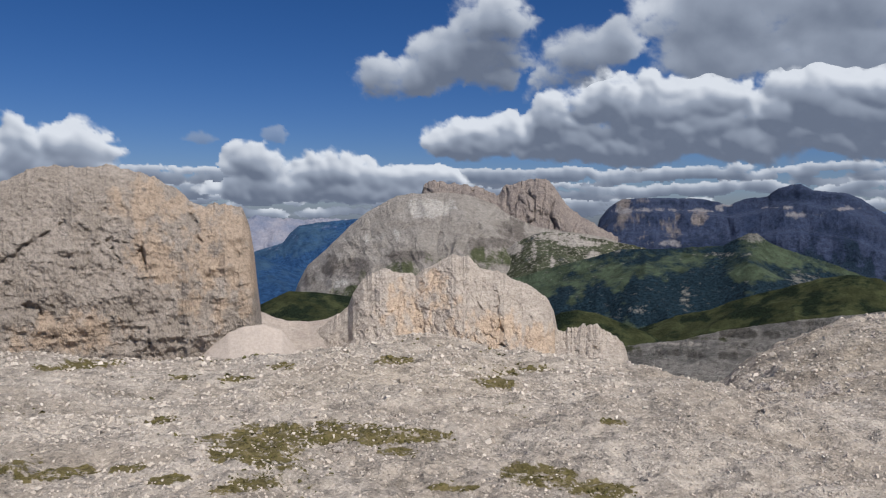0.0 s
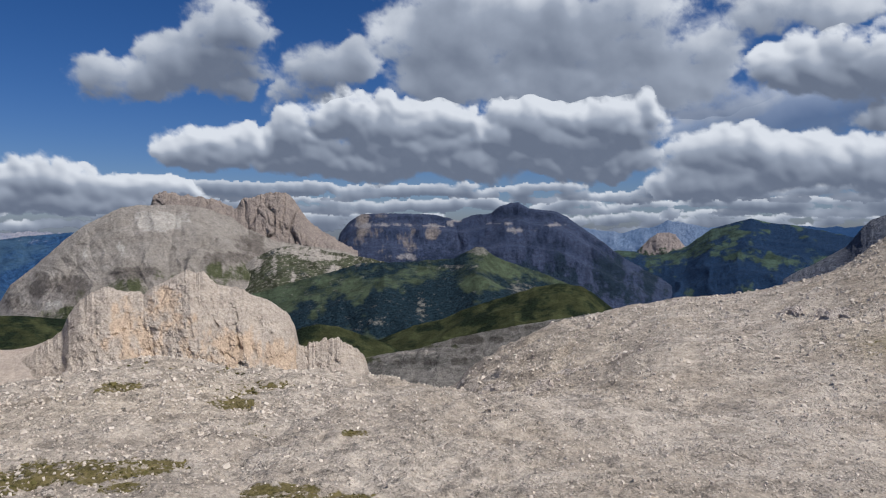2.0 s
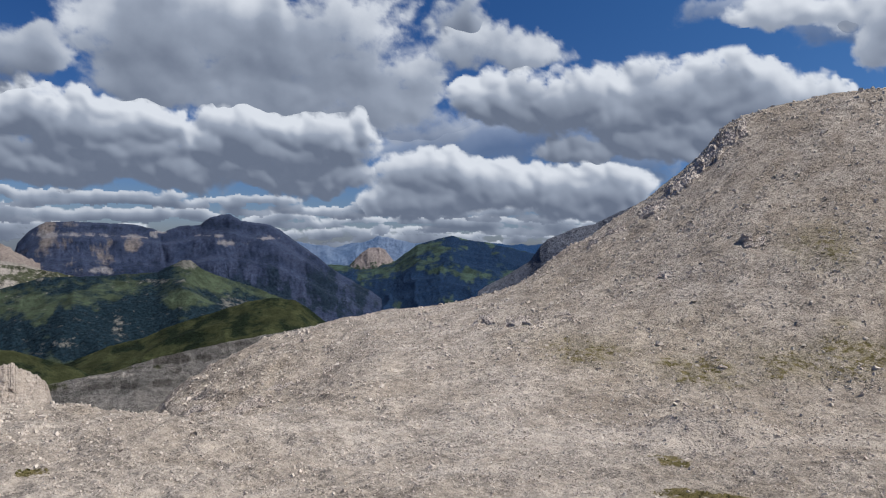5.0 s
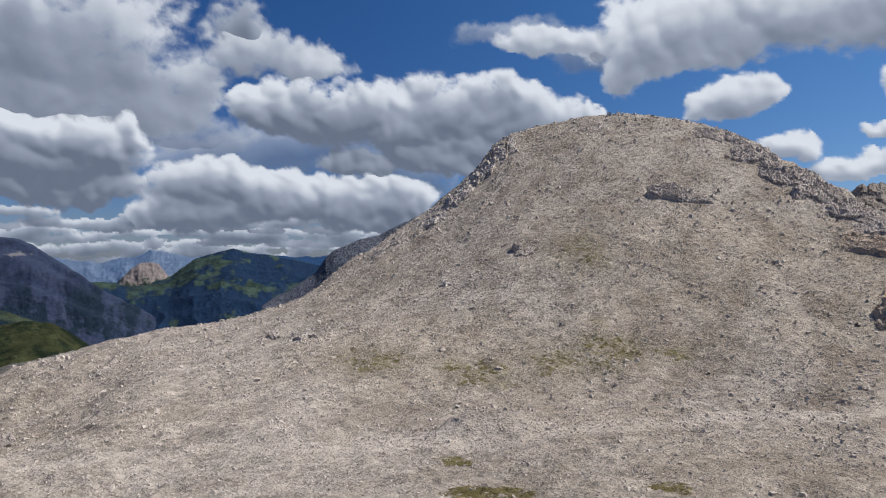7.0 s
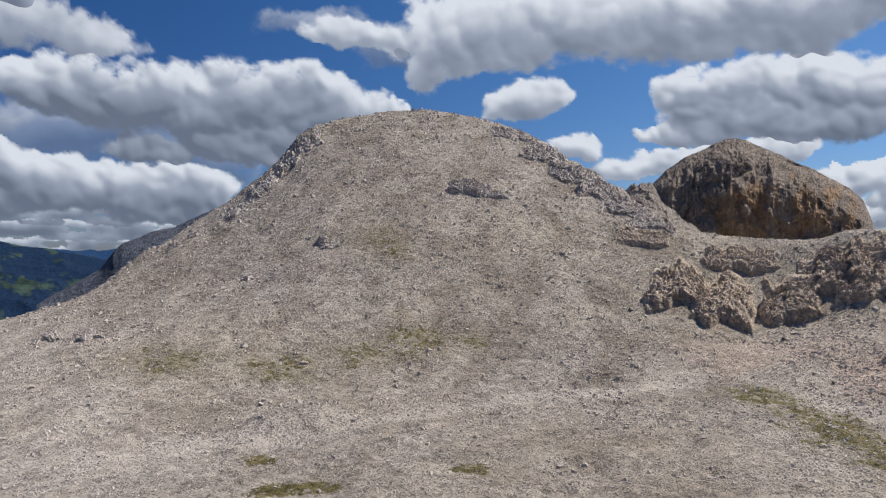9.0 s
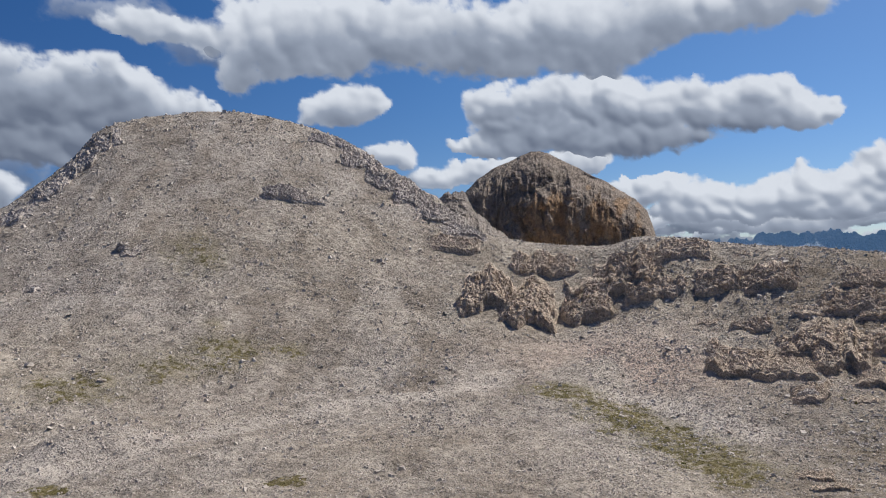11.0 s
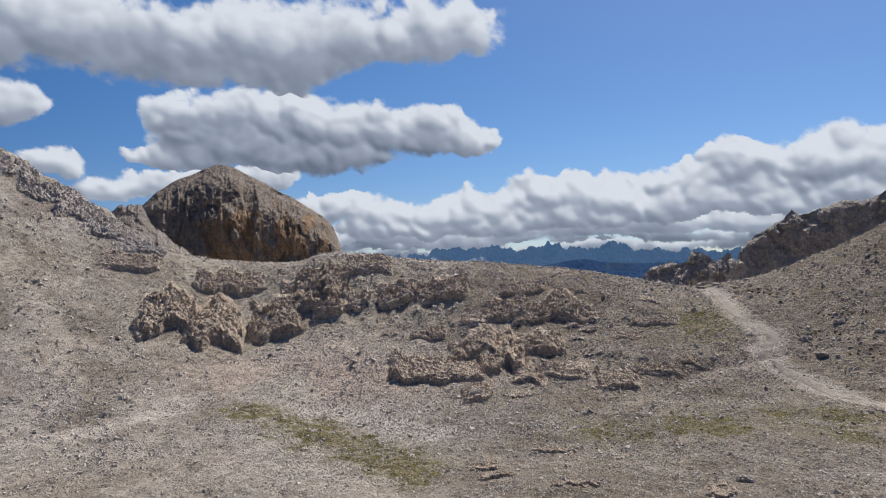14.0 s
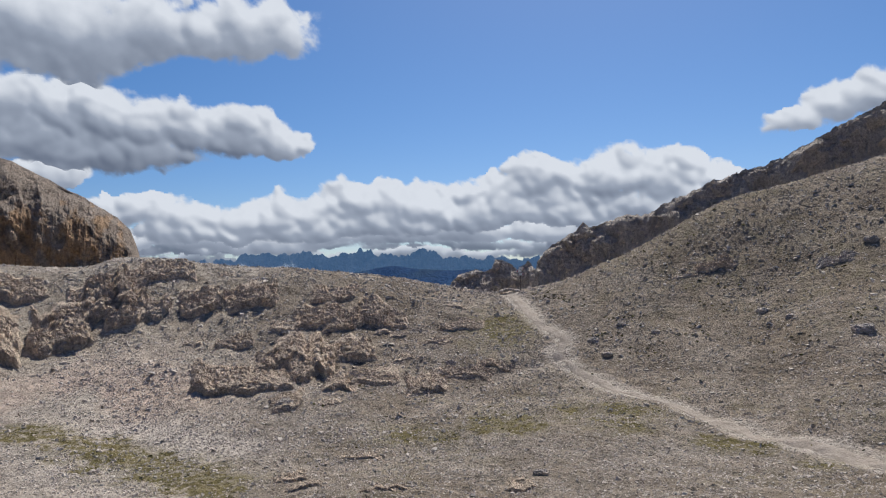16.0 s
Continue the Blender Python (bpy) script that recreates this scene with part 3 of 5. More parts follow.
# ---- rock towers, ridges and mountains ----
def massif(name, crest, dist, foot, foot_el, material, label, category="mountain", daz=0.1, rings=60, rise=1.0, lean=1.0, rough=0.0, grainsize=10.0,
           crag=0.0, jag=0.0, jag_size=0.5, seed=0, back=0.4, marks=None, tall=1.0, group="", ledge=0.0, pit=0.0, gully=0.0, cracks=(), facet=0.0, tiers=None, clefts=0.0, cleft_size=0.5, cleft_top=0.85, crisp=False):
    """A mountain whose skyline runs through crest (bearing, elevation) at this distance and whose front falls to foot."""
    az = np.arange(crest[0][0], crest[-1][0] + daz, daz)
    el = np.interp(az, [c[0] for c in crest], [c[1] for c in crest])
    zc = dist * np.tan(np.radians(el))
    teeth = dist * np.tan(np.radians(el + jag * fbm(az / jag_size, az * 0 + seed, octaves=6, seed=seed, gain=0.62))) - zc
    zf = foot * math.tan(radians(foot_el))
    s = np.linspace(0, 1, rings)
    A, S = np.meshgrid(az, s, indexing="ij")
    R = foot + (dist - foot) * S ** lean
    # far flanks follow the skyline only near the top
    ridge = np.maximum(zc, zf)[:, None] + 0 * S
    if dist > 1000:
        reach = int(2.2 / daz)
        bell = np.exp(-(np.arange(-reach, reach + 1) * daz / 1.1) ** 2)
        even = np.convolve(np.pad(np.maximum(zc, zf), reach, mode="edge"), bell / bell.sum(), "valid")[:, None]
        ridge = ridge * S ** 3 + even * (1 - S ** 3)
    Z = zf + (ridge - zf) * (curve_at(tiers, S) if tiers else S ** rise) + teeth[:, None] * S ** 7
    x, y = A * np.pi / 180 * dist, R
    env = np.sqrt(np.clip(1 - S, 0, 1)) * step(0, 0.1, S)
    k = crags(x / grainsize, y / grainsize, Z / (grainsize * tall), octaves=5, seed=seed, gain=0.42)
    Z = Z + env * rough * (k - 0.6)
    R = R - crag * (crags(x / grainsize, Z / (grainsize * tall), y * 0 + seed, octaves=6, seed=seed + 3, gain=0.55) - 0.45) * step(0, 0.15, S) * (0.25 + 0.75 * step(1.0, 0.75, S))
    inner = step(0, 0.1, S) * step(1.0, 0.92, S)
    R = R - ledge * (crags(x / (grainsize * 1.1), Z / (grainsize * 0.22), y * 0 + seed, octaves=4, seed=seed + 6, gain=0.6) - 0.4) * inner
    R = R - pit * (fbm(x / (grainsize * 0.3), Z / (grainsize * 0.26), R / grainsize, octaves=5, seed=seed + 7, gain=0.65)) * inner
    Z = Z - gully * (1 - crags(x / (grainsize * 0.8) + 0.9 * fbm(x / grainsize, Z / (grainsize * 0.7), octaves=4, seed=seed), S * 2.2, octaves=2, seed=seed + 9)) * env
    if facet:
        wx, wz = x + 0.3 * grainsize * fbm(x / grainsize, Z / grainsize, octaves=3, seed=seed + 11), Z + 0.3 * grainsize * fbm(Z / grainsize, x / grainsize, octaves=3, seed=seed + 12)
        for size, part_of in ((1.1, 1.0), (0.45, 0.4)):
            d, level = domes(wx / (grainsize * size), wz / (grainsize * size * 1.7), seed + 13)
            R = R - facet * part_of * (d * (0.35 + 0.65 * level) - 0.45) * inner
    ang = np.degrees(np.arctan2(Z, R))
    for b0, e0, b1, e1, wide, deep in cracks:
        t = np.clip(((A - b0) * (b1 - b0) + (ang - e0) * (e1 - e0)) / ((b1 - b0) ** 2 + (e1 - e0) ** 2), 0, 1)
        gap = np.hypot(A - b0 - t * (b1 - b0) + 0.18 * fbm(ang / 0.6, A / 0.6, octaves=2, seed=seed), ang - e0 - t * (e1 - e0) + 0.18 * fbm(A / 0.6, ang / 0.6, octaves=2, seed=seed + 1))
        R = R + deep * np.exp(-(gap / wide) ** 2) * inner
    # the far side
    drop = np.array([0.02, 0.15, 0.5, 1.0])
    A2 = np.concatenate([A, np.repeat(az[:, None], 4, 1)], 1)
    R2 = np.concatenate([R, R[:, -1:] + drop * back * (dist - foot) + drop * 0.02 * dist], 1)
    Z2 = np.concatenate([Z, zf + (Z[:, -1:] - zf) * (1 - drop ** 1.3)], 1)
    attrs = {}
    E2 = np.degrees(np.arctan2(Z2, R2))
    noise2 = fbm(A2 * dist / 57 / (grainsize * 0.35), Z2 / (grainsize * 0.5), octaves=5, seed=seed + 8, gain=0.65)
    for key, blobs in (marks or {}).items():
        v = np.zeros_like(Z2)
        for b, e, w, h in blobs:
            v = np.maximum(v, step(-0.5, 1.3, 1 - ((A2 - b) / w) ** 2 - ((E2 - e) / h) ** 2 + 1.3 * noise2))
        attrs[key] = v
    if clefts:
        # shade of clefts, painted in dark lines down the fall line
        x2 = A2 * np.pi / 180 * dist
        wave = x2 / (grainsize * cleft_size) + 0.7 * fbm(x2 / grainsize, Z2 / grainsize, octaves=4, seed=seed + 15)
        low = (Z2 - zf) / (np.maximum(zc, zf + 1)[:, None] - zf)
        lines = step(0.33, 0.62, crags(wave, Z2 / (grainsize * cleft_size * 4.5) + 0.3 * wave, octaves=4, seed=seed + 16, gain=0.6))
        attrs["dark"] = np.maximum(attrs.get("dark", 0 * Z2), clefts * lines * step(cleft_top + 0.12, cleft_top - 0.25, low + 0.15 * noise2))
    me = mesh_of(name, polar(A2, R2, Z2), grid_faces(*Z2.shape)[:, ::-1], not crisp, attrs)
    return thing(name, me, material, label, category, group)


# the meadow and wood colours carry some painted blue haze
MEADOW, WOOD, BARE = (0.062, 0.083, 0.053), (0.009, 0.018, 0.025), (0.15, 0.145, 0.13)

tower = massif("rock_tower", [(-44, -2), (-38, 0.5), (-34, 1.3), (-31.4, 2.0), (-29.7, 2.8), (-28, 3.2), (-26.2, 3.12), (-24.4, 3.3), (-23.3, 3.0), (-21.4, 2.3), (-19.9, 1.45), (-18.9, 0.55),
               (-18.3, 0.45), (-16.7, 0.65), (-15.5, 0.2), (-14.95, -1.1), (-14.63, -3.3), (-14.45, -5.4), (-14.2, -7.6), (-13.9, -12)], 132, 118, -13, TOWER,
               "tall grey and ochre limestone rock tower with cracks", "rock tower", 0.08, 160, 1.0, 2.6, 0.0, 6.0, 2.8, 0.16, 0.55, 11,
               marks={"ochre": [(-15.6, -4, 2.0, 5.5), (-17.0, -4, 3.4, 5.0), (-22.3, 0.6, 2.6, 1.8), (-21.5, -3.5, 2.2, 2.0), (-19.5, -4.5, 2.2, 2.0), (-28, -8.5, 4, 1.5)]}, tall=1.3, ledge=0.22, pit=0.42, facet=0.55, crisp=True,
               cracks=[(-31.6, -3.6, -27.6, -0.8, 0.14, 1.2), (-22.6, -2.6, -22.4, -4.9, 0.13, 1.6), (-24.8, -1.9, -24.0, -4.6, 0.10, 0.9), (-25.0, -2.2, -22.8, -2.5, 0.09, 0.8), (-28.4, -8.8, -28.3, -10.4, 0.10, 1.3), (-30, -6.5, -29.4, -7.1, 0.22, 1.5), (-19.2, 0.3, -18.6, -2.2, 0.16, 1.0), (-22.3, -9, -22, -10.5, 0.08, 0.8)])
fan = massif("scree_cone", [(-20.5, -12.5), (-19.2, -11.4), (-17.8, -10.1), (-16.6, -9.2), (-15.5, -8.8), (-14.0, -8.65), (-12.6, -9.2), (-11.6, -10.5), (-10.6, -12.5)], 118, 98, -16, CONE,
             "smooth pale scree cone at the foot of the rock tower", "scree", 0.15, 40, 1.3, 1.0, 0.3, 4.0, 0.0, 0.02, 0.5, 13)
saddle = massif("rock_saddle", [(-17, -8.0), (-14.3, -7.62), (-13.4, -8.08), (-12.2, -8.47), (-10.4, -8.6), (-9.1, -8.42), (-8.2, -8.0), (-7.5, -7.5), (-5, -7.5)], 150, 118, -13.5, SADDLE,
                "pale rubble saddle between two limestone crags", "saddle", 0.12, 50, 0.9, 1.0, 1.2, 8.0, 1.2, 0.05, 0.6, 15, pit=0.6, facet=0.5, crisp=True)
crag_dome = massif("rock_dome", [(-14, -12.0), (-12, -10.6), (-10.4, -9.5), (-9.1, -8.6), (-8.2, -8.05), (-7.5, -7.45), (-7.1, -6.4), (-6.45, -5.4), (-5.6, -4.85), (-4.65, -4.6), (-3.3, -4.85), (-2.2, -5.02), (-1.1, -4.3), (-0.2, -3.85), (0.7, -3.4), (2.05, -3.62),
                   (2.95, -4.6), (4.3, -4.64), (5.2, -5.15), (7, -5.9), (8.1, -6.7), (8.75, -7.8), (9.05, -9.2), (9.3, -13)], 145, 116, -17, KNOLL,
                   "rounded limestone crag with an ochre face", "rock dome", 0.075, 120, 0.85, 1.7, 0.0, 5.0, 2.8, 0.17, 0.5, 19,
                   marks={"ochre": [(-1.8, -8.2, 3.2, 3.0), (-0.5, -5.6, 1.6, 1.2), (4, -9.5, 4, 1.8), (8, -10, 2, 1.2)]}, tall=1.3, ledge=0.35, pit=0.9, facet=0.9, crisp=True,
                   cracks=[(4.2, -6.5, 4.6, -10.5, 0.14, 1.6), (-0.4, -4.4, -1.4, -6.4, 0.10, 1.0), (2.4, -4.4, 2.9, -8.5, 0.12, 1.1), (-3.2, -5, -3.0, -8, 0.10, 0.9)])
crag_spur = massif("rock_spur", [(8.2, -9.6), (9, -9.2), (10.1, -9.15), (10.9, -9.03), (11.6, -8.78), (12.4, -8.98), (13.5, -9.58), (14.2, -10.2), (14.8, -12.5)], 138, 112, -17, KNOLL,
                   "low grey limestone spur beside the crag", "rock spur", 0.05, 100, 0.9, 1.2, 0.0, 4.0, 2.6, 0.3, 0.5, 23, pit=0.9, facet=1.6, crisp=True)
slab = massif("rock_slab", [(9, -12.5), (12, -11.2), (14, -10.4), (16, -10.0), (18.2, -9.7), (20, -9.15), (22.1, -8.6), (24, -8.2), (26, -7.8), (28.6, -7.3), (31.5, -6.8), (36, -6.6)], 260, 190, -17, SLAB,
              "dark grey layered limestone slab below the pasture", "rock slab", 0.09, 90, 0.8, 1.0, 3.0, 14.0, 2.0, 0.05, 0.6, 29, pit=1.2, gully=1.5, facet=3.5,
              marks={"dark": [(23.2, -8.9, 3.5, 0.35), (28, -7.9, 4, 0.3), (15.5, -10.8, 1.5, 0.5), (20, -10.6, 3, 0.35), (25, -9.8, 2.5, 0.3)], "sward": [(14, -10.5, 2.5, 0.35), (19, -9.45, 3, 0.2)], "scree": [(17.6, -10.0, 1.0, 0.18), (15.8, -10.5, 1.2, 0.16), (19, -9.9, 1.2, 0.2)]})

# dark patches paint the shade of hollows and clouds onto the grass
near_green = slope_material("pasture_hill", (0.050, 0.057, 0.026), (0.009, 0.014, 0.008), (0.10, 0.095, 0.065), 0.30, 0.47, 0.66)
pasture_knob = massif("grassy_knoll", [(6, -11), (8, -8.7), (9.2, -7.95), (10.5, -7.65), (12.2, -7.9), (14.3, -8.7), (16.1, -9.3), (19, -11.5)], 520, 420, -16, near_green,
                      "small rounded green grassy knoll above the valley", "hill", 0.12, 50, 0.8, 1.0, 6, 40, 0, 0.03, 0.8, 31)
pasture = massif("pasture_hill", [(11, -10.5), (14, -9.4), (16.1, -8.65), (18.1, -7.85), (20.3, -7.3), (22.1, -6.5), (24.9, -5.6), (27.5, -4.75), (29.4, -4.38), (31, -4.55), (31.9, -4.95), (33.5, -6.15), (36, -7.8), (40, -10)], 600, 400, -17, near_green,
                 "green grassy hill with shaded hollows above the valley", "hill", 0.12, 70, 0.8, 1.0, 12, 60, 0, 0.05, 0.6, 37)
shoulder = massif("green_shoulder", [(-20, -7.2), (-14.3, -7.2), (-12.1, -6.2), (-10, -6.3), (-7.5, -6.65), (-4, -7.4), (0, -9)], 560, 430, -13, near_green,
                  "smooth dark green grassy shoulder between the crags", "hill", 0.15, 40, 0.8, 1.0, 5, 60, 0, 0.02, 0.8, 41)
flank = slope_material("forest_flank", MEADOW, WOOD, BARE, 1.0, 0.46, 0.59)
forest_ridge = massif("forested_ridge", [(-8, -11), (-4.5, -7.4), (0, -6.6), (4, -5.7), (7, -4.9), (10, -4.0), (13.9, -2.95), (18, -2.8), (21.2, -2.5), (22.3, -1.9), (22.9, -1.55), (23.5, -1.6), (24.2, -2.2), (25.7, -2.85), (27.7, -3.45), (29.3, -4.1), (30.3, -4.5), (33, -6), (36, -8)],
                      1400, 760, -20, flank, "green mountain flank with meadows and dark forest", "mountain flank", 0.1, 110, 1.0, 1.0, 45, 280, 0, 0.06, 0.7, 43, gully=30,
                      marks={"wood": [(14, -6.9, 13, 1.9), (27, -5.8, 4, 1.3), (19, -5.8, 4, 1.1)], "bare": [(23.1, -1.8, 1.3, 0.45), (24.9, -2.0, 0.5, 0.3), (26.5, -4.8, 1.3, 0.7), (8, -3.6, 4.5, 0.9), (11.8, -4.6, 0.9, 0.8), (21, -3.2, 2, 0.25), (12.5, -3.0, 2.0, 0.5), (18.5, -6.5, 0.4, 1.2), (14.5, -7.5, 1.5, 0.4)]})

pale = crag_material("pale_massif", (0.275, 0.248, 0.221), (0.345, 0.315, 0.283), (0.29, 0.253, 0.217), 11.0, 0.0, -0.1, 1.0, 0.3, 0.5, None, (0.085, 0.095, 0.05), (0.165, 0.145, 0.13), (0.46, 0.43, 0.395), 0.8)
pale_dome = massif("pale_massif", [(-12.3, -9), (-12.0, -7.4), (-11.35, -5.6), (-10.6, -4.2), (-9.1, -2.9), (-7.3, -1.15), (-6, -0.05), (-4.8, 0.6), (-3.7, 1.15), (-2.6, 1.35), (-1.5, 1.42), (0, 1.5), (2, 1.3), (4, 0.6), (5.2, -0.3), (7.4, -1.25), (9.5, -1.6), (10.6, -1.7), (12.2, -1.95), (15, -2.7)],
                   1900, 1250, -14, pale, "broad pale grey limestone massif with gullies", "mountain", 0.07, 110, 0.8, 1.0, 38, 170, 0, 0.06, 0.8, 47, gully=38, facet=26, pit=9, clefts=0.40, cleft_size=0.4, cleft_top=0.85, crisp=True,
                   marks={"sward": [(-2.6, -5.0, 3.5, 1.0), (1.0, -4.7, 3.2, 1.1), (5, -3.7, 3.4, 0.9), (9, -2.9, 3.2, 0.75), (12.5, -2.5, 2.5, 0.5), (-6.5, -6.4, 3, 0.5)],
                          # the dark marks near bearing 6 paint a cloud's shadow on the rock
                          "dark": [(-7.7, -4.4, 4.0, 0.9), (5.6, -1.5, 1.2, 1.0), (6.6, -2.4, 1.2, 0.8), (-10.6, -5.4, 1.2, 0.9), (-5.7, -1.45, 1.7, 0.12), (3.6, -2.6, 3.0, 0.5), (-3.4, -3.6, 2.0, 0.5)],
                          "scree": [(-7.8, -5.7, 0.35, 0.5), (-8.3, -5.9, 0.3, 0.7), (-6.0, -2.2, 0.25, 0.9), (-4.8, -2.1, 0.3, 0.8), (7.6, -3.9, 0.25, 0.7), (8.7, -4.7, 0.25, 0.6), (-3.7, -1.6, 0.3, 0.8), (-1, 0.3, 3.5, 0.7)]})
apron_ground = slope_material("apron_meadow", (0.062, 0.070, 0.042), WOOD, (0.30, 0.272, 0.245), 0.7, 0.60, 0.53)
apron = massif("meadow_apron", [(1, -6), (3, -4.6), (4.6, -3.4), (5.8, -2.4), (7.2, -1.85), (8.4, -1.6), (9.8, -1.7), (11, -2.0), (12.6, -2.25), (15, -2.65), (18, -3.6)], 1720, 1250, -11, apron_ground,
               "green and stony mountain apron with pale scree fans", "mountain flank", 0.07, 80, 1.0, 1.0, 30, 140, 0, 0.08, 0.6, 51, gully=26,
               marks={"bare": [(8.8, -2.0, 2.2, 0.45), (10.5, -2.5, 1.6, 0.3), (7.2, -3.2, 0.25, 0.9), (8.6, -4.2, 0.25, 0.8), (11.8, -3.6, 0.8, 0.5), (5.4, -2.9, 0.8, 0.6)], "wood": [(9, -5.2, 4, 0.7), (13, -4.2, 2.5, 0.6)]})
rosy = crag_material("summit_rock", (0.26, 0.22, 0.20), (0.34, 0.285, 0.25), (0.36, 0.275, 0.225), 7.0, 0.0, 0.1, 1.2, 1.0, 0.5)
summit = massif("summit_crest", [(-1.75, 1.3), (-1.5, 2.1), (-0.6, 2.38), (0.6, 2.2), (2, 2.05), (3.2, 1.75), (4.25, 1.3), (4.45, 1.4), (4.75, 1.95), (6, 2.3), (7.2, 2.5), (8, 2.6), (8.5, 2.25), (8.9, 1.7), (9.55, 0.6), (10.4, -0.15), (11, -0.6), (12.2, -1.2), (13.6, -2.0)], 2150, 1960, -3.2, rosy,
                "steep brown rock towers on the massif's summit", "mountain peak", 0.05, 70, 0.8, 1.8, 0, 60, 28, 0.16, 0.45, 53, tall=3.5, pit=6, gully=10, facet=30, crisp=True)

# blue haze and cloud shade are put into these rock colours
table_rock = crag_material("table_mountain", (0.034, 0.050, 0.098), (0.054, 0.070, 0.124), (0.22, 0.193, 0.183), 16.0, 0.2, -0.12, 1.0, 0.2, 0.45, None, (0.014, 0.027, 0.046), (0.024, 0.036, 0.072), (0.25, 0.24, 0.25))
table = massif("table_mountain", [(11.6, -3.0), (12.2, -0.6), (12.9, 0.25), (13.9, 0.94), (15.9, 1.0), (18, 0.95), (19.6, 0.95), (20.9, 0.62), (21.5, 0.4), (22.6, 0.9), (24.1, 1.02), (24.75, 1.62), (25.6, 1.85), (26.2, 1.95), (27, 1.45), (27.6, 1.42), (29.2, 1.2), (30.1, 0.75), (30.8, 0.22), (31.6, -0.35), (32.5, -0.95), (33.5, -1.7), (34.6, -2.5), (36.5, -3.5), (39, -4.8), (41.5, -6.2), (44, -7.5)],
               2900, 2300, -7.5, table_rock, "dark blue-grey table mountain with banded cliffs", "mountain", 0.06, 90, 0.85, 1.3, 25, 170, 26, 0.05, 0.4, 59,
               # the ochre marks paint sunlight on the cliffs
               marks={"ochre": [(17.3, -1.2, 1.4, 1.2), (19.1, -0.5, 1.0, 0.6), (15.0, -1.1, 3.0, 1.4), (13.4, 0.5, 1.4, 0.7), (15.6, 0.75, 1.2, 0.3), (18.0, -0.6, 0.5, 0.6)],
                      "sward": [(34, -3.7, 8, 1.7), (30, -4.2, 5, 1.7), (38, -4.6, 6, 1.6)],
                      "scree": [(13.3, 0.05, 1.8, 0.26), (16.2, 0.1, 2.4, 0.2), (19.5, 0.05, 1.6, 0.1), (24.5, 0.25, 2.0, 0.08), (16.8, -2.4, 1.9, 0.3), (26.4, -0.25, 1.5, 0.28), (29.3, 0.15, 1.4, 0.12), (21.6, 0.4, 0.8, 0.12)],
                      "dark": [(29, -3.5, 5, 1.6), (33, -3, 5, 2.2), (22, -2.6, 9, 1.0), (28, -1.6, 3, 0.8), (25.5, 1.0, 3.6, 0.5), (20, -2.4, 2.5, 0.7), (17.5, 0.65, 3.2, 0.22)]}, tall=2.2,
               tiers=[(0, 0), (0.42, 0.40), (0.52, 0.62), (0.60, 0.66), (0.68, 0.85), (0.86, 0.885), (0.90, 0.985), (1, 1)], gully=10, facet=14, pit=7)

# wood and meadow tinted towards blue to paint in the haze
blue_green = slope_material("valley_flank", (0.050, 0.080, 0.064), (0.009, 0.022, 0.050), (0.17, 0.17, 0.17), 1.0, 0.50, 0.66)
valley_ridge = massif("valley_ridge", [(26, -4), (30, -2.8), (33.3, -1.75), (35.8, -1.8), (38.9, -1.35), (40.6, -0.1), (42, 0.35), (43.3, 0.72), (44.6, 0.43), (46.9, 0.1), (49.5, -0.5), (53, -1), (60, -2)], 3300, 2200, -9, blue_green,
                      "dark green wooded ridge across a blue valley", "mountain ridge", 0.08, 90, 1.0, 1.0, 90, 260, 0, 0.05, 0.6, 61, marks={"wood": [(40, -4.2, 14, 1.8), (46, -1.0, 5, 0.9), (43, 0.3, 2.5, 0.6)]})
knob_rock = crag_material("reddish_knob", (0.22, 0.19, 0.185), (0.28, 0.24, 0.225), (0.29, 0.225, 0.205), 14.0, 0.0, 0.0, 0.8, 0.2, 0.5, None, (0.05, 0.07, 0.05), None, None, 0.5)
knob = massif("rocky_knob", [(34.4, -2.7), (35.0, -2.2), (35.5, -1.6), (36.2, -0.85), (36.8, -0.42), (37.6, -0.33), (38.1, -0.5), (38.7, -1.3), (39.2, -1.9), (39.8, -2.7)], 3330, 3220, -2.7, knob_rock,
              "bare reddish rocky knob above green slopes", "mountain", 0.05, 60, 0.75, 1.4, 30, 60, 25, 0.05, 0.4, 67, tall=1.2, marks={"sward": [(37, -2.3, 3, 0.7), (35, -1.6, 0.8, 0.6)]})
# far ranges: haze painted in as blue rock colours and a blue glow
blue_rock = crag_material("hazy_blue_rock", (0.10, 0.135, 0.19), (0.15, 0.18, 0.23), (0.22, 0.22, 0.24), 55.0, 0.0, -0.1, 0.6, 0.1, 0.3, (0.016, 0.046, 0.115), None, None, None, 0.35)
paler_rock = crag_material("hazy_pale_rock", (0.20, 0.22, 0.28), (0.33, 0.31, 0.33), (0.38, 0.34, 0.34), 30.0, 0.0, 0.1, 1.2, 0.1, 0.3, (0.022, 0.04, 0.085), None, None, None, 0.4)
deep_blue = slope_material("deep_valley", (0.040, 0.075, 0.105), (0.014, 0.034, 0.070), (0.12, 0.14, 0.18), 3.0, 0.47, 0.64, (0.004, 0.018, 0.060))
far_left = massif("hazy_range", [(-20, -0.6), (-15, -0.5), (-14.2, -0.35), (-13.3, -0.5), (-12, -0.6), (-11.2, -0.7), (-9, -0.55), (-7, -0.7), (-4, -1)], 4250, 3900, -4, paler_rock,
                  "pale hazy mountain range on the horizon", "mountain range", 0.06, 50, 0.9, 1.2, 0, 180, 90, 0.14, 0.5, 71)
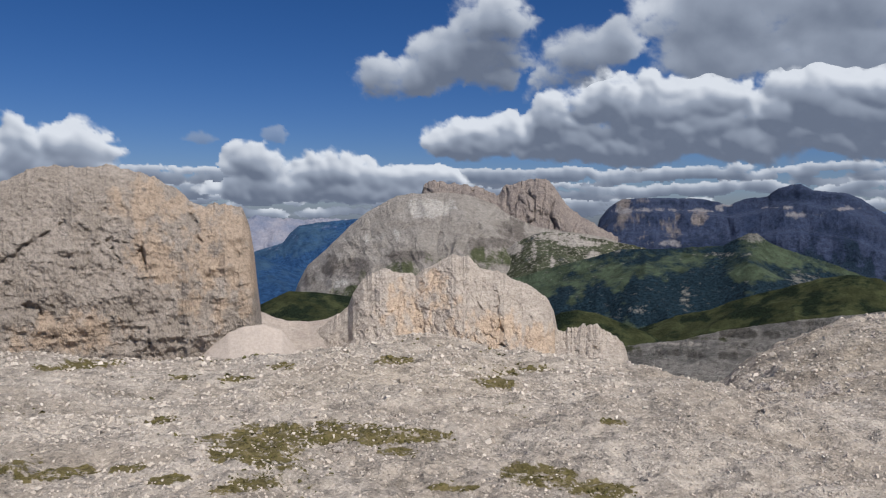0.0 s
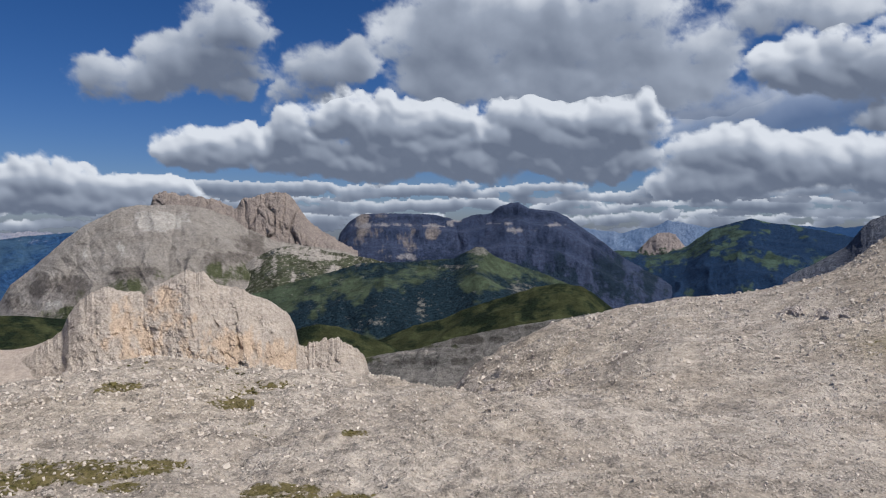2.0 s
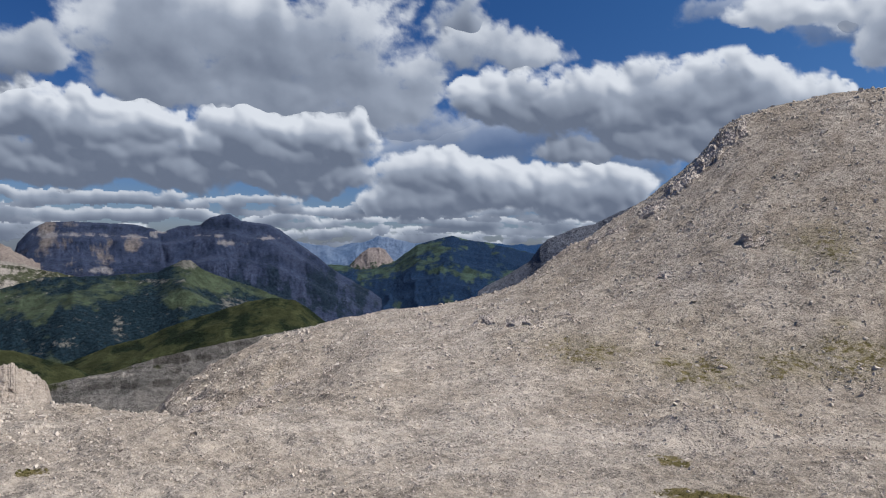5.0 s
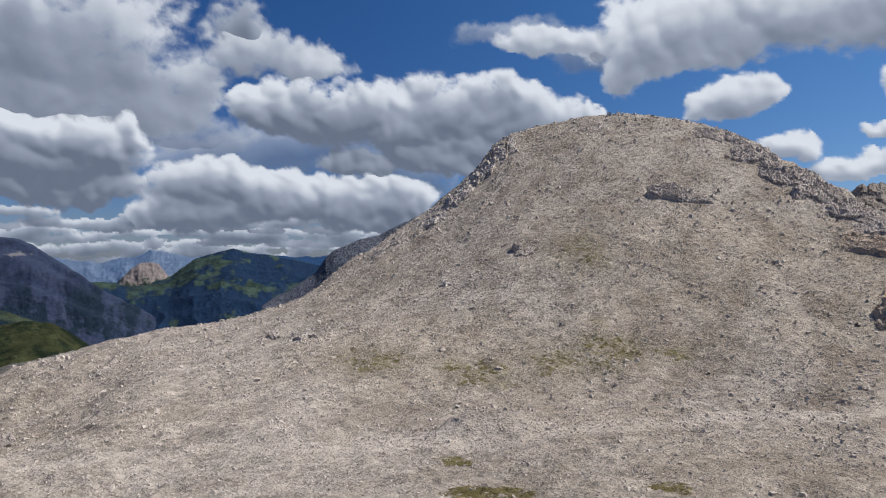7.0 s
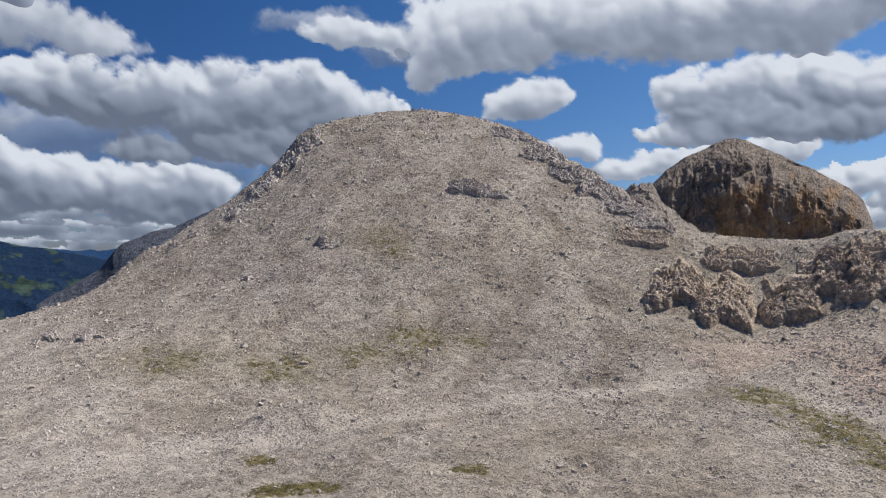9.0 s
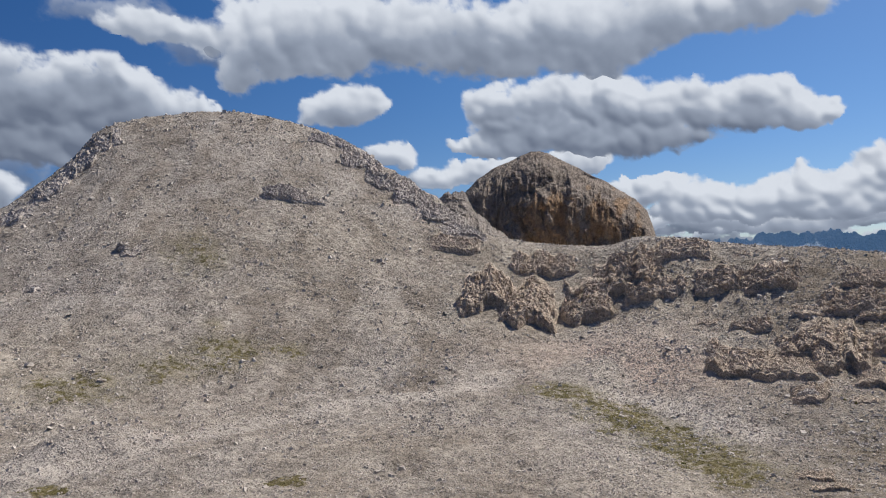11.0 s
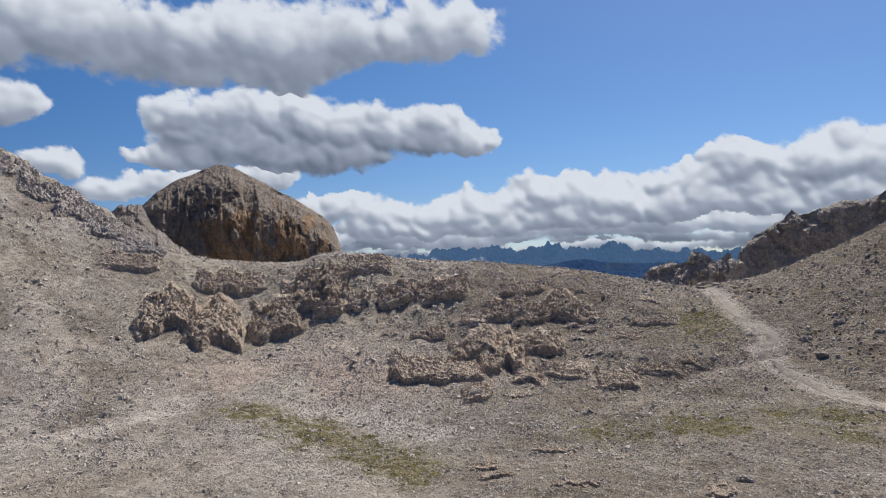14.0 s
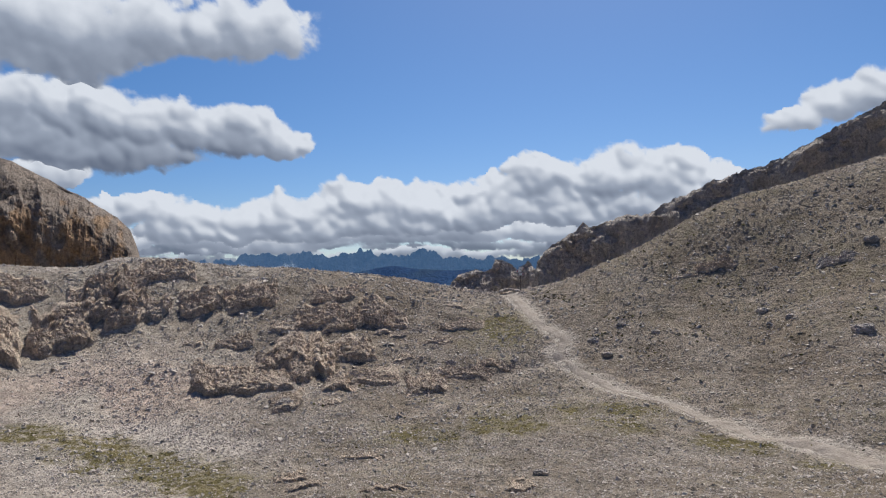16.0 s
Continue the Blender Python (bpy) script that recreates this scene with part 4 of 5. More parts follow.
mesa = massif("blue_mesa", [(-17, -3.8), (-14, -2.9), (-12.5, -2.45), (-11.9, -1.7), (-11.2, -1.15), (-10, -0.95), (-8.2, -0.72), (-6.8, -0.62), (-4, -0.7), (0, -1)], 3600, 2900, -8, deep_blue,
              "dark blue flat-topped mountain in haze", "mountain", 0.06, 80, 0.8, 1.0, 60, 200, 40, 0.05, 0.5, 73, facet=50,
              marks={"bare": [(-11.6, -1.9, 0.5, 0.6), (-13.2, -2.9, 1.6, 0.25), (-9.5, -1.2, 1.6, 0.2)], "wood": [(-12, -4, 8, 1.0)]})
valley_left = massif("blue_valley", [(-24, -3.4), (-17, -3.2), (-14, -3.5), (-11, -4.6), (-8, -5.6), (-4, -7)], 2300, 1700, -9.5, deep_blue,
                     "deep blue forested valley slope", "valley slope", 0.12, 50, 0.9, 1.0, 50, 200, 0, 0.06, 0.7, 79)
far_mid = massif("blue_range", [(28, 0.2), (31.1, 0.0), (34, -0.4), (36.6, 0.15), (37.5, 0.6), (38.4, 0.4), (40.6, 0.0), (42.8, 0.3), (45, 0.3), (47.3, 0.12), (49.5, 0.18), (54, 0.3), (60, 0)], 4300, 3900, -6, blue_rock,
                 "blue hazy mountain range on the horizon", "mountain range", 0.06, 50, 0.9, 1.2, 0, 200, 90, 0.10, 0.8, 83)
# the blue in this rock colour stands for haze
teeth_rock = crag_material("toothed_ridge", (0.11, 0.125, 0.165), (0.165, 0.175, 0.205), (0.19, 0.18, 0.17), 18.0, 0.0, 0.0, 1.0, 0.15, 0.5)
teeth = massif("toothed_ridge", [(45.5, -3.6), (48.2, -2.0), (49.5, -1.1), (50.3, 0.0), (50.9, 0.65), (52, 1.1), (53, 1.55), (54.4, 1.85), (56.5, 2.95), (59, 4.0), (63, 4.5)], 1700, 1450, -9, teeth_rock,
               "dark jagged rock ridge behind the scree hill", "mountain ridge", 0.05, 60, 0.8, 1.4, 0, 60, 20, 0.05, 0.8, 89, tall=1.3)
# haze again put into the rock colour and its glow
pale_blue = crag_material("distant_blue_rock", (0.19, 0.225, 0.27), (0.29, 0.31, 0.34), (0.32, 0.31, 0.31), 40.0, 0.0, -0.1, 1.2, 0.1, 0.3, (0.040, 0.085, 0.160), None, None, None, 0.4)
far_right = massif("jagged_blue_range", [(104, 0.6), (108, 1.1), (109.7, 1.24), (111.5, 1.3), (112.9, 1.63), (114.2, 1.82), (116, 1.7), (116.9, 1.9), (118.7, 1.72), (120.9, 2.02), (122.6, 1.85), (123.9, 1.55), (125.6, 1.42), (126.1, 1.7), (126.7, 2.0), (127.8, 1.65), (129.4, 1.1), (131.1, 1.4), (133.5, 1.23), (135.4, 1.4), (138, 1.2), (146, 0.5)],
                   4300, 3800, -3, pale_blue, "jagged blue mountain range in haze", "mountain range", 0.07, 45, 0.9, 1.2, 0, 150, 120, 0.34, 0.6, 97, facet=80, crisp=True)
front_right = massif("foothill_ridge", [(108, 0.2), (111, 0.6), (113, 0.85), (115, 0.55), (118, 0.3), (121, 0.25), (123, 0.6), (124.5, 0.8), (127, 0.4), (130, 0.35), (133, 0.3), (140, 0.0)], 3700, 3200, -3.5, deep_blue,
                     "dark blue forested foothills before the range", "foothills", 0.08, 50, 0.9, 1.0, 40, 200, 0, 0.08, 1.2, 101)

dome = massif("great_rock_dome", [(90.3, -1), (90.75, 3.6), (90.95, 5.25), (92, 6.3), (93, 7.03), (94.7, 7.75), (96.1, 8.38), (96.8, 8.4), (97.5, 8.2), (99.7, 7.05), (101.9, 5.9), (104.1, 4.5), (104.95, 3.6), (105.4, 2.3), (105.7, 1.2), (106, -2)], 190, 166, -3, DOME,
              "great rounded limestone rock with dark shaded walls", "rock dome", 0.05, 150, 0.72, 1.0, 0, 9, 4.6, 0.07, 0.9, 103, pit=0.8, gully=1.2, facet=2.2, crisp=True, tiers=[(0, 0), (0.10, 0.32), (0.22, 0.60), (0.36, 0.76), (0.6, 0.88), (1, 1)],
              marks={"ochre": [(97.5, 2.5, 4, 2.6), (101, 3.0, 3, 2.0), (103, 2.5, 2, 1.5)]}, tall=2.8)
dome_step = massif("rock_shoulder", [(87, 2), (88.6, 4.6), (89.5, 5.2), (90.3, 5.4), (91, 5.3), (91.6, 4.0), (93, 2.6), (95, 1.4), (96.5, 0)], 150, 128, -3, TOWER,
                   "low pale rock shoulder beside the great rock", "rock shoulder", 0.06, 80, 0.8, 1.2, 0, 5, 2.6, 0.22, 0.6, 107, pit=0.9, facet=1.2, crisp=True)
ridge_right = massif("dark_rock_ridge", [(134.9, -4), (135.3, -1.1), (135.7, 1.0), (136.4, 1.8), (137.2, 2.35), (138.3, 3.1), (138.9, 3.4), (139.3, 3.9), (139.7, 3.4), (140.8, 3.75), (141.8, 4.15), (142.6, 4.45), (143.7, 4.3), (144.3, 4.5), (146, 5.3), (147, 5.65), (148, 6.2), (150.4, 7.1), (151.9, 7.3), (154.2, 8.25), (156, 9.05), (157.8, 10.0), (160, 11.0), (164, 12)],
                     210, 194, -3, CLIFF, "dark shaded rock ridge behind the scree slope", "rock ridge", 0.06, 90, 0.9, 1.2, 0, 11, 4.5, 0.18, 0.6, 109, tall=2.2, tiers=[(0, 0), (0.4, 0.12), (0.6, 0.42), (0.8, 0.84), (0.92, 0.97), (1, 1)], pit=1.2, gully=1.7, facet=3.0, crisp=True)
spires = massif("spire_ridge", [(128.2, -3), (128.9, -0.6), (129.4, -0.1), (130.8, 0.45), (131.6, 0.2), (132.1, 0.35), (132.4, 1.2), (132.9, 1.1), (133.7, 0.65), (134.1, 0.35), (135, 0.85), (135.8, 0.2), (136.5, -2)], 330, 322, -3, CLIFF,
                "dark jagged rock spires beyond the pass", "rock spire", 0.05, 60, 0.8, 2.0, 0, 9, 5.0, 0.14, 0.5, 113, tall=1.6, pit=1.5, facet=3.0, crisp=True)

# ---- the footpath, outcrops, boulders, loose stones, turf cushions, signpost ----
def ribbon(name, line, width, material, label):
    p = np.array([spot(b, e)[2][:2] for b, e in line])
    t = np.arange(len(p))
    q = np.linspace(0, len(p) - 1, 260)
    cx, cy = (curve_at(list(zip(t, p[:, i])), q) for i in (0, 1))
    dx, dy = np.gradient(cx), np.gradient(cy)
    n = np.hypot(dx, dy)
    u = np.linspace(-1, 1, 9)
    wide = width * (1 + 0.35 * fbm(q * 1.7, q * 0, octaves=3, seed=5))
    X = cx[:, None] - (dy / n)[:, None] * u * wide[:, None]
    Y = cy[:, None] + (dx / n)[:, None] * u * wide[:, None]
    X = X + 0.16 * fbm(X * 2, Y * 2, octaves=2, seed=6) * np.abs(u)
    Z = ground_at(np.degrees(np.arctan2(X, Y)), np.hypot(X, Y))
    Z = np.minimum(Z, Z.mean(1)[:, None] + 0.10) + 0.05 - 0.09 * np.abs(u) ** 4
    return thing(name, mesh_of(name, np.stack([X, Y, Z], -1), grid_faces(*X.shape), True), material, label, "footpath", kind="structure")


def path_material():
    g = Nodes("trodden_gravel")
    col = g.mix(g.span(g.noise(0.8, 5, 0.6), 0.4, 0.6), (0.41, 0.353, 0.295), (0.35, 0.30, 0.248))
    col = g.scaled(col, g.span(g.cells(9.0, output="Color"), 0, 1, 0.78, 1.12))
    return g.surface(col, 0.97, g.bump(g.noise(7.0, 6, 0.7), 0.08, 0.8), 0.1)


ribbon("footpath", TRAIL, 0.42, path_material(), "dusty beige gravel footpath winding up to the pass")


def ball(level):
    bm = bmesh.new()
    bmesh.ops.create_icosphere(bm, subdivisions=level, radius=1.0)
    v = np.array([x.co[:] for x in bm.verts])
    f = np.array([[x.index for x in y.verts] for y in bm.faces])
    bm.free()
    return v, f


BALLS = {k: ball(k) for k in (2, 3, 4, 5)}
rng = np.random.default_rng(11)


def lump(level, centre, axes, turn, rough, size, seed):
    """One weathered block: a rounded, cleft and bedded rock."""
    v, f = BALLS[level]
    p = np.sign(v) * np.abs(v) ** 0.8
    q = p * axes
    c, s = math.cos(turn), math.sin(turn)
    q = np.stack([q[:, 0] * c - q[:, 1] * s, q[:, 0] * s + q[:, 1] * c, q[:, 2]], 1) + centre
    k = crags(q[:, 0] / size, q[:, 1] / size, q[:, 2] / (size * 1.5), octaves=4, seed=seed, gain=0.6) - 0.5
    k2 = fbm(q[:, 0] / (size * 0.5), q[:, 1] / (size * 0.5), q[:, 2] / (size * 0.35), octaves=3, seed=seed + 5)
    return centre + (q - centre) * (1 + rough * (1.1 * k + 0.25 * k2))[:, None], f


def outcrop(bearing, el, w, h, label, material=None, steep=0.85):
    """Bedrock breaking out of the slope: a steep pitted front under a rough top that runs back into the ground."""
    seed = int(rng.integers(1000))
    r0 = max(spot(bearing, el - h)[1], 16)
    r1 = min(spot(bearing, el + h)[1], float(curve_at(CREST_R, bearing)) + 1)
    rm = 0.5 * (r0 + r1)
    H = rm * radians(h)
    r1 = min(max(r1, r0 + 2.0 * H), r0 + 7 * H)
    n_az, n_t = (int(np.clip(2.4 * w / (0.065 if w > 1.2 else 0.085), 24, 130)), 84 if w > 1.2 else 36)
    A, T = np.meshgrid(np.linspace(bearing - w * 1.2, bearing + w * 1.2, n_az), np.linspace(0, 1, n_t), indexing="ij")
    u = (A - bearing) / w
    x0 = np.radians(A) * rm
    bays = fbm(A / (w * 0.5), A * 0 + seed, octaves=3, seed=seed + 6, gain=0.42)
    # how high and how deep it stands at each bearing
    side = u + 0.22 * fbm(T * 3.0 + seed, A / w * 1.4, octaves=3, seed=seed + 8)
    tall = np.clip(1 - np.abs(side) ** 3.4, 0, 1) ** 0.6 * (0.85 + 0.22 * bays) * np.clip((1.2 - np.abs(u)) * 8, 0, 1)
    front = 0.16
    lip = step(0, front, T)
    run = np.clip((T - front) / (1 - front), 0, 1)
    R = r0 + 0.10 * (r1 - r0) * bays + (r1 - r0) * (0.03 * lip + (0.95 + 0.10 * bays) * run) - 0.2
    lift = 0.74 * H * tall * lip * (1 - 0.75 * run ** 1.9)
    Z = ground_at(A, R) - 0.16 + steep * lift + 0.12 * lip * (1 - run)
    # blocks, clefts and pits, pushed out along the slope of the profile
    shell = step(0.0, 0.08, T) * step(1.0, 0.80, T) * np.clip(tall * 2.2, 0, 1)
    px, py, pz = x0 / H, R / H, Z / H
    warp = 0.10 * fbm(px * 1.3, py * 1.3, pz * 1.3, octaves=3, seed=seed + 2)
    big, top = domes(px * 1.05 + warp, (pz + 0.7 * py) * 0.95, seed + 4)
    blocks, level = domes(px * 2.6 + 2 * warp, pz * 2.4 + py * 1.7, seed + 9)
    small, level2 = domes(px * 6.0 + 3 * warp, pz * 5.6 + py * 3.6, seed + 19)
    pits = crags(px * 4.0, py * 4.0, pz * 4.0, octaves=4, seed=seed + 5, gain=0.72) - 0.42
    push = H * shell * (0.26 * (big * (0.4 + 0.6 * top) - 0.42) + 0.20 * (blocks * (0.3 + 0.7 * level) - 0.4) + 0.11 * (small * (0.3 + 0.7 * level2) - 0.4) + 0.14 * pits)
    R = R - 0.75 * push
    Z = Z + push * (0.45 + 0.30 * np.clip(run * 4, 0, 1))
    return thing("rock_outcrop", mesh_of("rock_outcrop", polar(A, R, Z), grid_faces(*A.shape)[:, ::-1], False), material or CRAG, label, "rock outcrop", "outcrops on the slopes")


CLEFT = "cleft grey limestone outcrop breaking out of the scree"
for b, e, w, h, text in [(92.8, -2.5, 2.1, 1.6, "large cleft limestone outcrop with dark shaded hollows"), (96.0, -3.4, 2.2, 1.8, "large bulging limestone outcrop with dark shaded hollows"),
                         (97.1, -0.6, 2.3, 1.0, "rubbly limestone ledge above a larger outcrop"), (100.6, -3.3, 1.9, 1.7, "yellowish cleft limestone block above the scree"),
                         (103.0, -1.1, 2.0, 1.7, "weathered limestone outcrop on the rim of the hollow"), (104.8, -2.0, 1.3, 1.2, CLEFT), (106.8, -2.0, 0.9, 0.8, CLEFT), (90.1, 0.95, 1.7, 0.65, CLEFT),
                         (106.6, 0.5, 2.4, 0.8, CLEFT), (109.8, -1.6, 1.4, 1.1, CLEFT), (113.5, -1.4, 1.7, 1.1, CLEFT), (119.8, -1.2, 1.7, 0.65, CLEFT), (118.7, -3.0, 1.8, 0.9, CLEFT),
                         (122.3, -2.9, 2.8, 1.1, "long low limestone outcrop along the slope"), (116.0, -5.7, 2.3, 1.3, "broad ribbed limestone outcrop in the slope"), (121.1, -5.7, 1.6, 1.1, CLEFT),
                         (117.9, -6.6, 1.7, 1.3, CLEFT), (111.4, -7.2, 2.2, 1.2, "jagged low end of a limestone outcrop"), (114.4, -7.7, 2.0, 1.0, CLEFT), (116.1, -9.3, 1.2, 0.75, CLEFT), (112.1, -4.7, 1.4, 0.65, CLEFT),
                         (116.0, -3.7, 1.1, 0.55, CLEFT), (122.9, -7.85, 1.9, 0.65, CLEFT), (120.1, -8.1, 1.4, 0.75, CLEFT), (126.7, -8.3, 1.6, 0.9, CLEFT), (129.9, -7.5, 2.4, 0.6, CLEFT), (129.6, -3.9, 1.6, 0.5, CLEFT),
                         (129.4, -2.5, 0.8, 0.3, CLEFT), (134.1, -15.7, 1.1, 0.7, CLEFT), (121.7, -13.4, 1.4, 0.5, CLEFT), (117.3, -15.2, 1.3, 0.6, CLEFT), (124.3, -15.6, 1.2, 0.5, CLEFT)]:
    outcrop(b, e, w * 1.08, h, text)
for i in range(14):
    b = rng.uniform(108, 131)
    e = float(np.interp(b, [103, 112, 120, 136], [-0.5, -1.8, -3.6, -4.5])) + rng.uniform(-3.4, 2.2)
    w = rng.uniform(0.35, 0.9)
    outcrop(b, min(e, float(curve_at(CREST_WEST + CREST_EAST, b)) - 0.5), w, w * rng.uniform(0.35, 0.5), "small ribbed limestone outcrop in the scree", None, 0.8)
outcrop(149.0, 0.45, 1.5, 0.62, "dark weathered rock hump on the stony slope", CRAG, 0.75)
outcrop(146.6, -0.25, 1.2, 0.3, "low dark rock ledge on the stony slope", CRAG, 0.7)
outcrop(156.8, 0.9, 1.3, 0.5, "low dark rock ledge on the scree slope", BOULDER, 0.8)
for b, e, w, h in [(46.1, -5.6, 0.9, 0.6), (48.7, -5.7, 1.2, 0.55), (52.2, -5.0, 0.7, 0.4), (42.5, -6.2, 1.0, 0.3), (66.0, 0.7, 0.8, 0.4), (59.8, -1.7, 0.9, 0.4)]:
    outcrop(b, e, w, h, "rounded limestone outcrop on the scree hill", BOULDER, 0.65)
outcrop(76.9, 5.1, 1.6, 0.6, "low flat rock ledge on the scree hill", BOULDER, 1.3)
outcrop(79.2, 4.5, 0.9, 0.3, "small flat rock ledge on the scree hill", BOULDER, 1.2)
RIB = "craggy bedrock rib on the shoulder of the scree hill"
for b, e, w, h in [(82.8, 7.9, 1.4, 0.8), (84.9, 6.5, 1.6, 0.9), (86.9, 5.0, 1.6, 0.9), (88.9, 3.7, 1.7, 0.8), (90.8, 2.3, 1.5, 0.6), (80.5, 9.2, 1.5, 0.45), (64.2, 8.6, 0.9, 0.7), (62.6, 6.9, 0.9, 0.8), (60.8, 5.2, 1.0, 0.7), (58.6, 3.2, 1.0, 0.5), (55.5, 1.3, 1.2, 0.4)]:
    outcrop(b, e, w * 1.2, h * 1.1, RIB, BOULDER, 0.45)
for b, e, w, h in [(24.3, -12.4, 1.5, 0.6), (27.4, -12.4, 1.6, 0.7), (30.2, -11.0, 1.2, 0.4)]:
    outcrop(b, e, w, h, "ribbed pale bedrock edge of the hillock", BOULDER, 0.45)


def boulder(bearing, el, w, h, label="weathered grey limestone boulder on the scree"):
    _, r, p = spot(bearing, el - 0.4 * h)
    W, H = r * radians(w), r * radians(h)
    v, f = lump(4 if w > 0.4 else 3, np.array(p) + np.array([0, 0, H * 0.05]), np.array([W * 0.85, W * 0.7, H * 0.8]), -radians(bearing), 0.60, max(W * 0.7, 0.25), int(rng.integers(1000)))
    return thing("boulder", mesh_of("boulder", v, f, False), BOULDER, label, "boulder", "boulders on the scree")


for b, e, w, h in [(65.4, 0.8, 0.5, 0.45), (158.3, -4.1, 0.8, 0.5), (140.9, -6.4, 0.45, 0.25), (139.9, -5.2, 0.55, 0.33),
                   (141.9, -6.4, 0.25, 0.24), (115.9, -9.5, 0.8, 0.5), (135.7, -15.1, 0.7, 0.4), (64, -8.6, 0.35, 0.22), (88.5, -9.6, 0.3, 0.22),
                   (-8.5, -18.4, 0.5, 0.28), (-17.5, -15.5, 0.35, 0.22), (152, -3.0, 0.6, 0.3), (158.9, 2.0, 0.5, 0.3), (153.8, -3.4, 0.4, 0.25), (144.5, -4.7, 0.4, 0.2), (142.0, -4.1, 0.45, 0.25), (128.8, -6.8, 0.5, 0.3)]:
    boulder(b, e, w, h)
for i in range(36):
    b, e = rng.uniform(-32, 160), 0
    if b < 20:
        e = rng.uniform(-20, -12.5)
    elif b < 50:
        e = rng.uniform(-15, -8)
    elif b < 92:
        e = rng.uniform(-12, 4)
    else:
        e = rng.uniform(-14, -3)
    w = rng.uniform(0.12, 0.26)
    boulder(b, e, w, w * rng.uniform(0.5, 0.9))


def scatter(name, bearings, dists, radii, material, label, category, squash, sink, seed):
    """Many loose pieces on the ground as one mesh: angular blocks of 8 corners."""
    g = np.random.default_rng(seed)
    n = len(bearings)
    base = np.array([[x, y, z] for z in (-1, 1) for y in (-1, 1) for x in (-1, 1)], float)
    v = base[None] * g.uniform(0.45, 1.0, (n, 8, 3)) * np.stack([np.ones(n), np.full(n, 0.8), squash + np.zeros(n)], 1)[:, None, :] * g.uniform(0.7, 1.25, (n, 1, 3))
    v[:, 4:, :2] *= g.uniform(0.55, 0.95, (n, 1, 1))
    q = g.normal(size=(n, 4)) * np.array([1, 0.22, 0.22, 1])
    q /= np.linalg.norm(q, axis=1)[:, None]
    w, x, y, z = q.T
    rot = np.stack([np.stack([1 - 2 * (y * y + z * z), 2 * (x * y - w * z), 2 * (x * z + w * y)], -1),
                    np.stack([2 * (x * y + w * z), 1 - 2 * (x * x + z * z), 2 * (y * z - w * x)], -1),
                    np.stack([2 * (x * z - w * y), 2 * (y * z + w * x), 1 - 2 * (x * x + y * y)], -1)], 1)
    v = np.einsum("nij,nkj->nki", rot, v) * radii[:, None, None]
    p = polar(bearings, dists, ground_at(bearings, dists))
    p[:, 2] += radii * squash * sink
    v = v + p[:, None, :]
    cube = np.array([[4, 5, 7, 6], [0, 1, 5, 4], [2, 6, 7, 3], [0, 4, 6, 2], [1, 3, 7, 5]])
    f = (cube[None] + 8 * np.arange(n)[:, None, None]).reshape(-1, 4)
    return thing(name, mesh_of(name, v.reshape(-1, 3), f, False), material, label, category, kind="stuff")


n = 128000
b = rng.uniform(-36, 163, n)
b[:46000] = rng.uniform(100, 163, 46000)
r = np.exp(rng.uniform(math.log(16), math.log(122), n))
r[:46000] = np.exp(rng.uniform(math.log(20), math.log(80), 46000))
clump = fbm(r * np.sin(np.radians(b)) / 3.0, r * np.cos(np.radians(b)) / 3.0, octaves=3, seed=91)
off_path = distance_to(TRAIL, r * np.sin(np.radians(b)), r * np.cos(np.radians(b)))
_i = np.clip(np.interp(b, BEARINGS, np.arange(len(BEARINGS))).round().astype(int), 0, len(BEARINGS) - 1)
_j = np.clip(np.interp(r, RINGS, np.arange(len(RINGS))).round().astype(int), 0, len(RINGS) - 1)
in_turf = turf[_i, _j] * rng.uniform(0.3, 1, n)
keep = (r < np.interp(b, BEARINGS, _crest[:, 0]) + 2) & (clump > rng.uniform(-1.3, 0.7, n)) & (off_path > 0.9) & (in_turf < 0.55)
b, r = b[keep], r[keep]
# stones grow with distance so that they keep their size in the view
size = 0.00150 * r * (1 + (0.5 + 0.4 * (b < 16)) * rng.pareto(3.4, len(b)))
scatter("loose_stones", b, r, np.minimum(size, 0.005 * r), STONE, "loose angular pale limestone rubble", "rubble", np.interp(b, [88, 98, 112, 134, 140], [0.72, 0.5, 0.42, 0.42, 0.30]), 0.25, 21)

# larger blocks in clusters on the hill and the far slopes, sized by distance to fit the camera's view
n = 15000
b = rng.uniform(-34, 163, n)
r = np.exp(rng.uniform(math.log(17), math.log(118), n))
r = np.where(b > 36, np.maximum(r, 34 + 0.3 * r), r)
keep = (r < np.interp(b, BEARINGS, _crest[:, 0]) + 1) & (fbm(r * np.sin(np.radians(b)) / 5.0, r * np.cos(np.radians(b)) / 5.0, octaves=3, seed=93) > rng.uniform(-0.6, 1.0, n)) & (distance_to(TRAIL, r * np.sin(np.radians(b)), r * np.cos(np.radians(b))) > 1.2)
b, r = b[keep], r[keep]
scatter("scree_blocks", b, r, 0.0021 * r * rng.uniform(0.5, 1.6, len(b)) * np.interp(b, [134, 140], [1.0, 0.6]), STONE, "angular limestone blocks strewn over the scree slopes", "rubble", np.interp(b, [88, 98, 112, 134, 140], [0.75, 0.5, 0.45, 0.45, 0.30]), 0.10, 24)

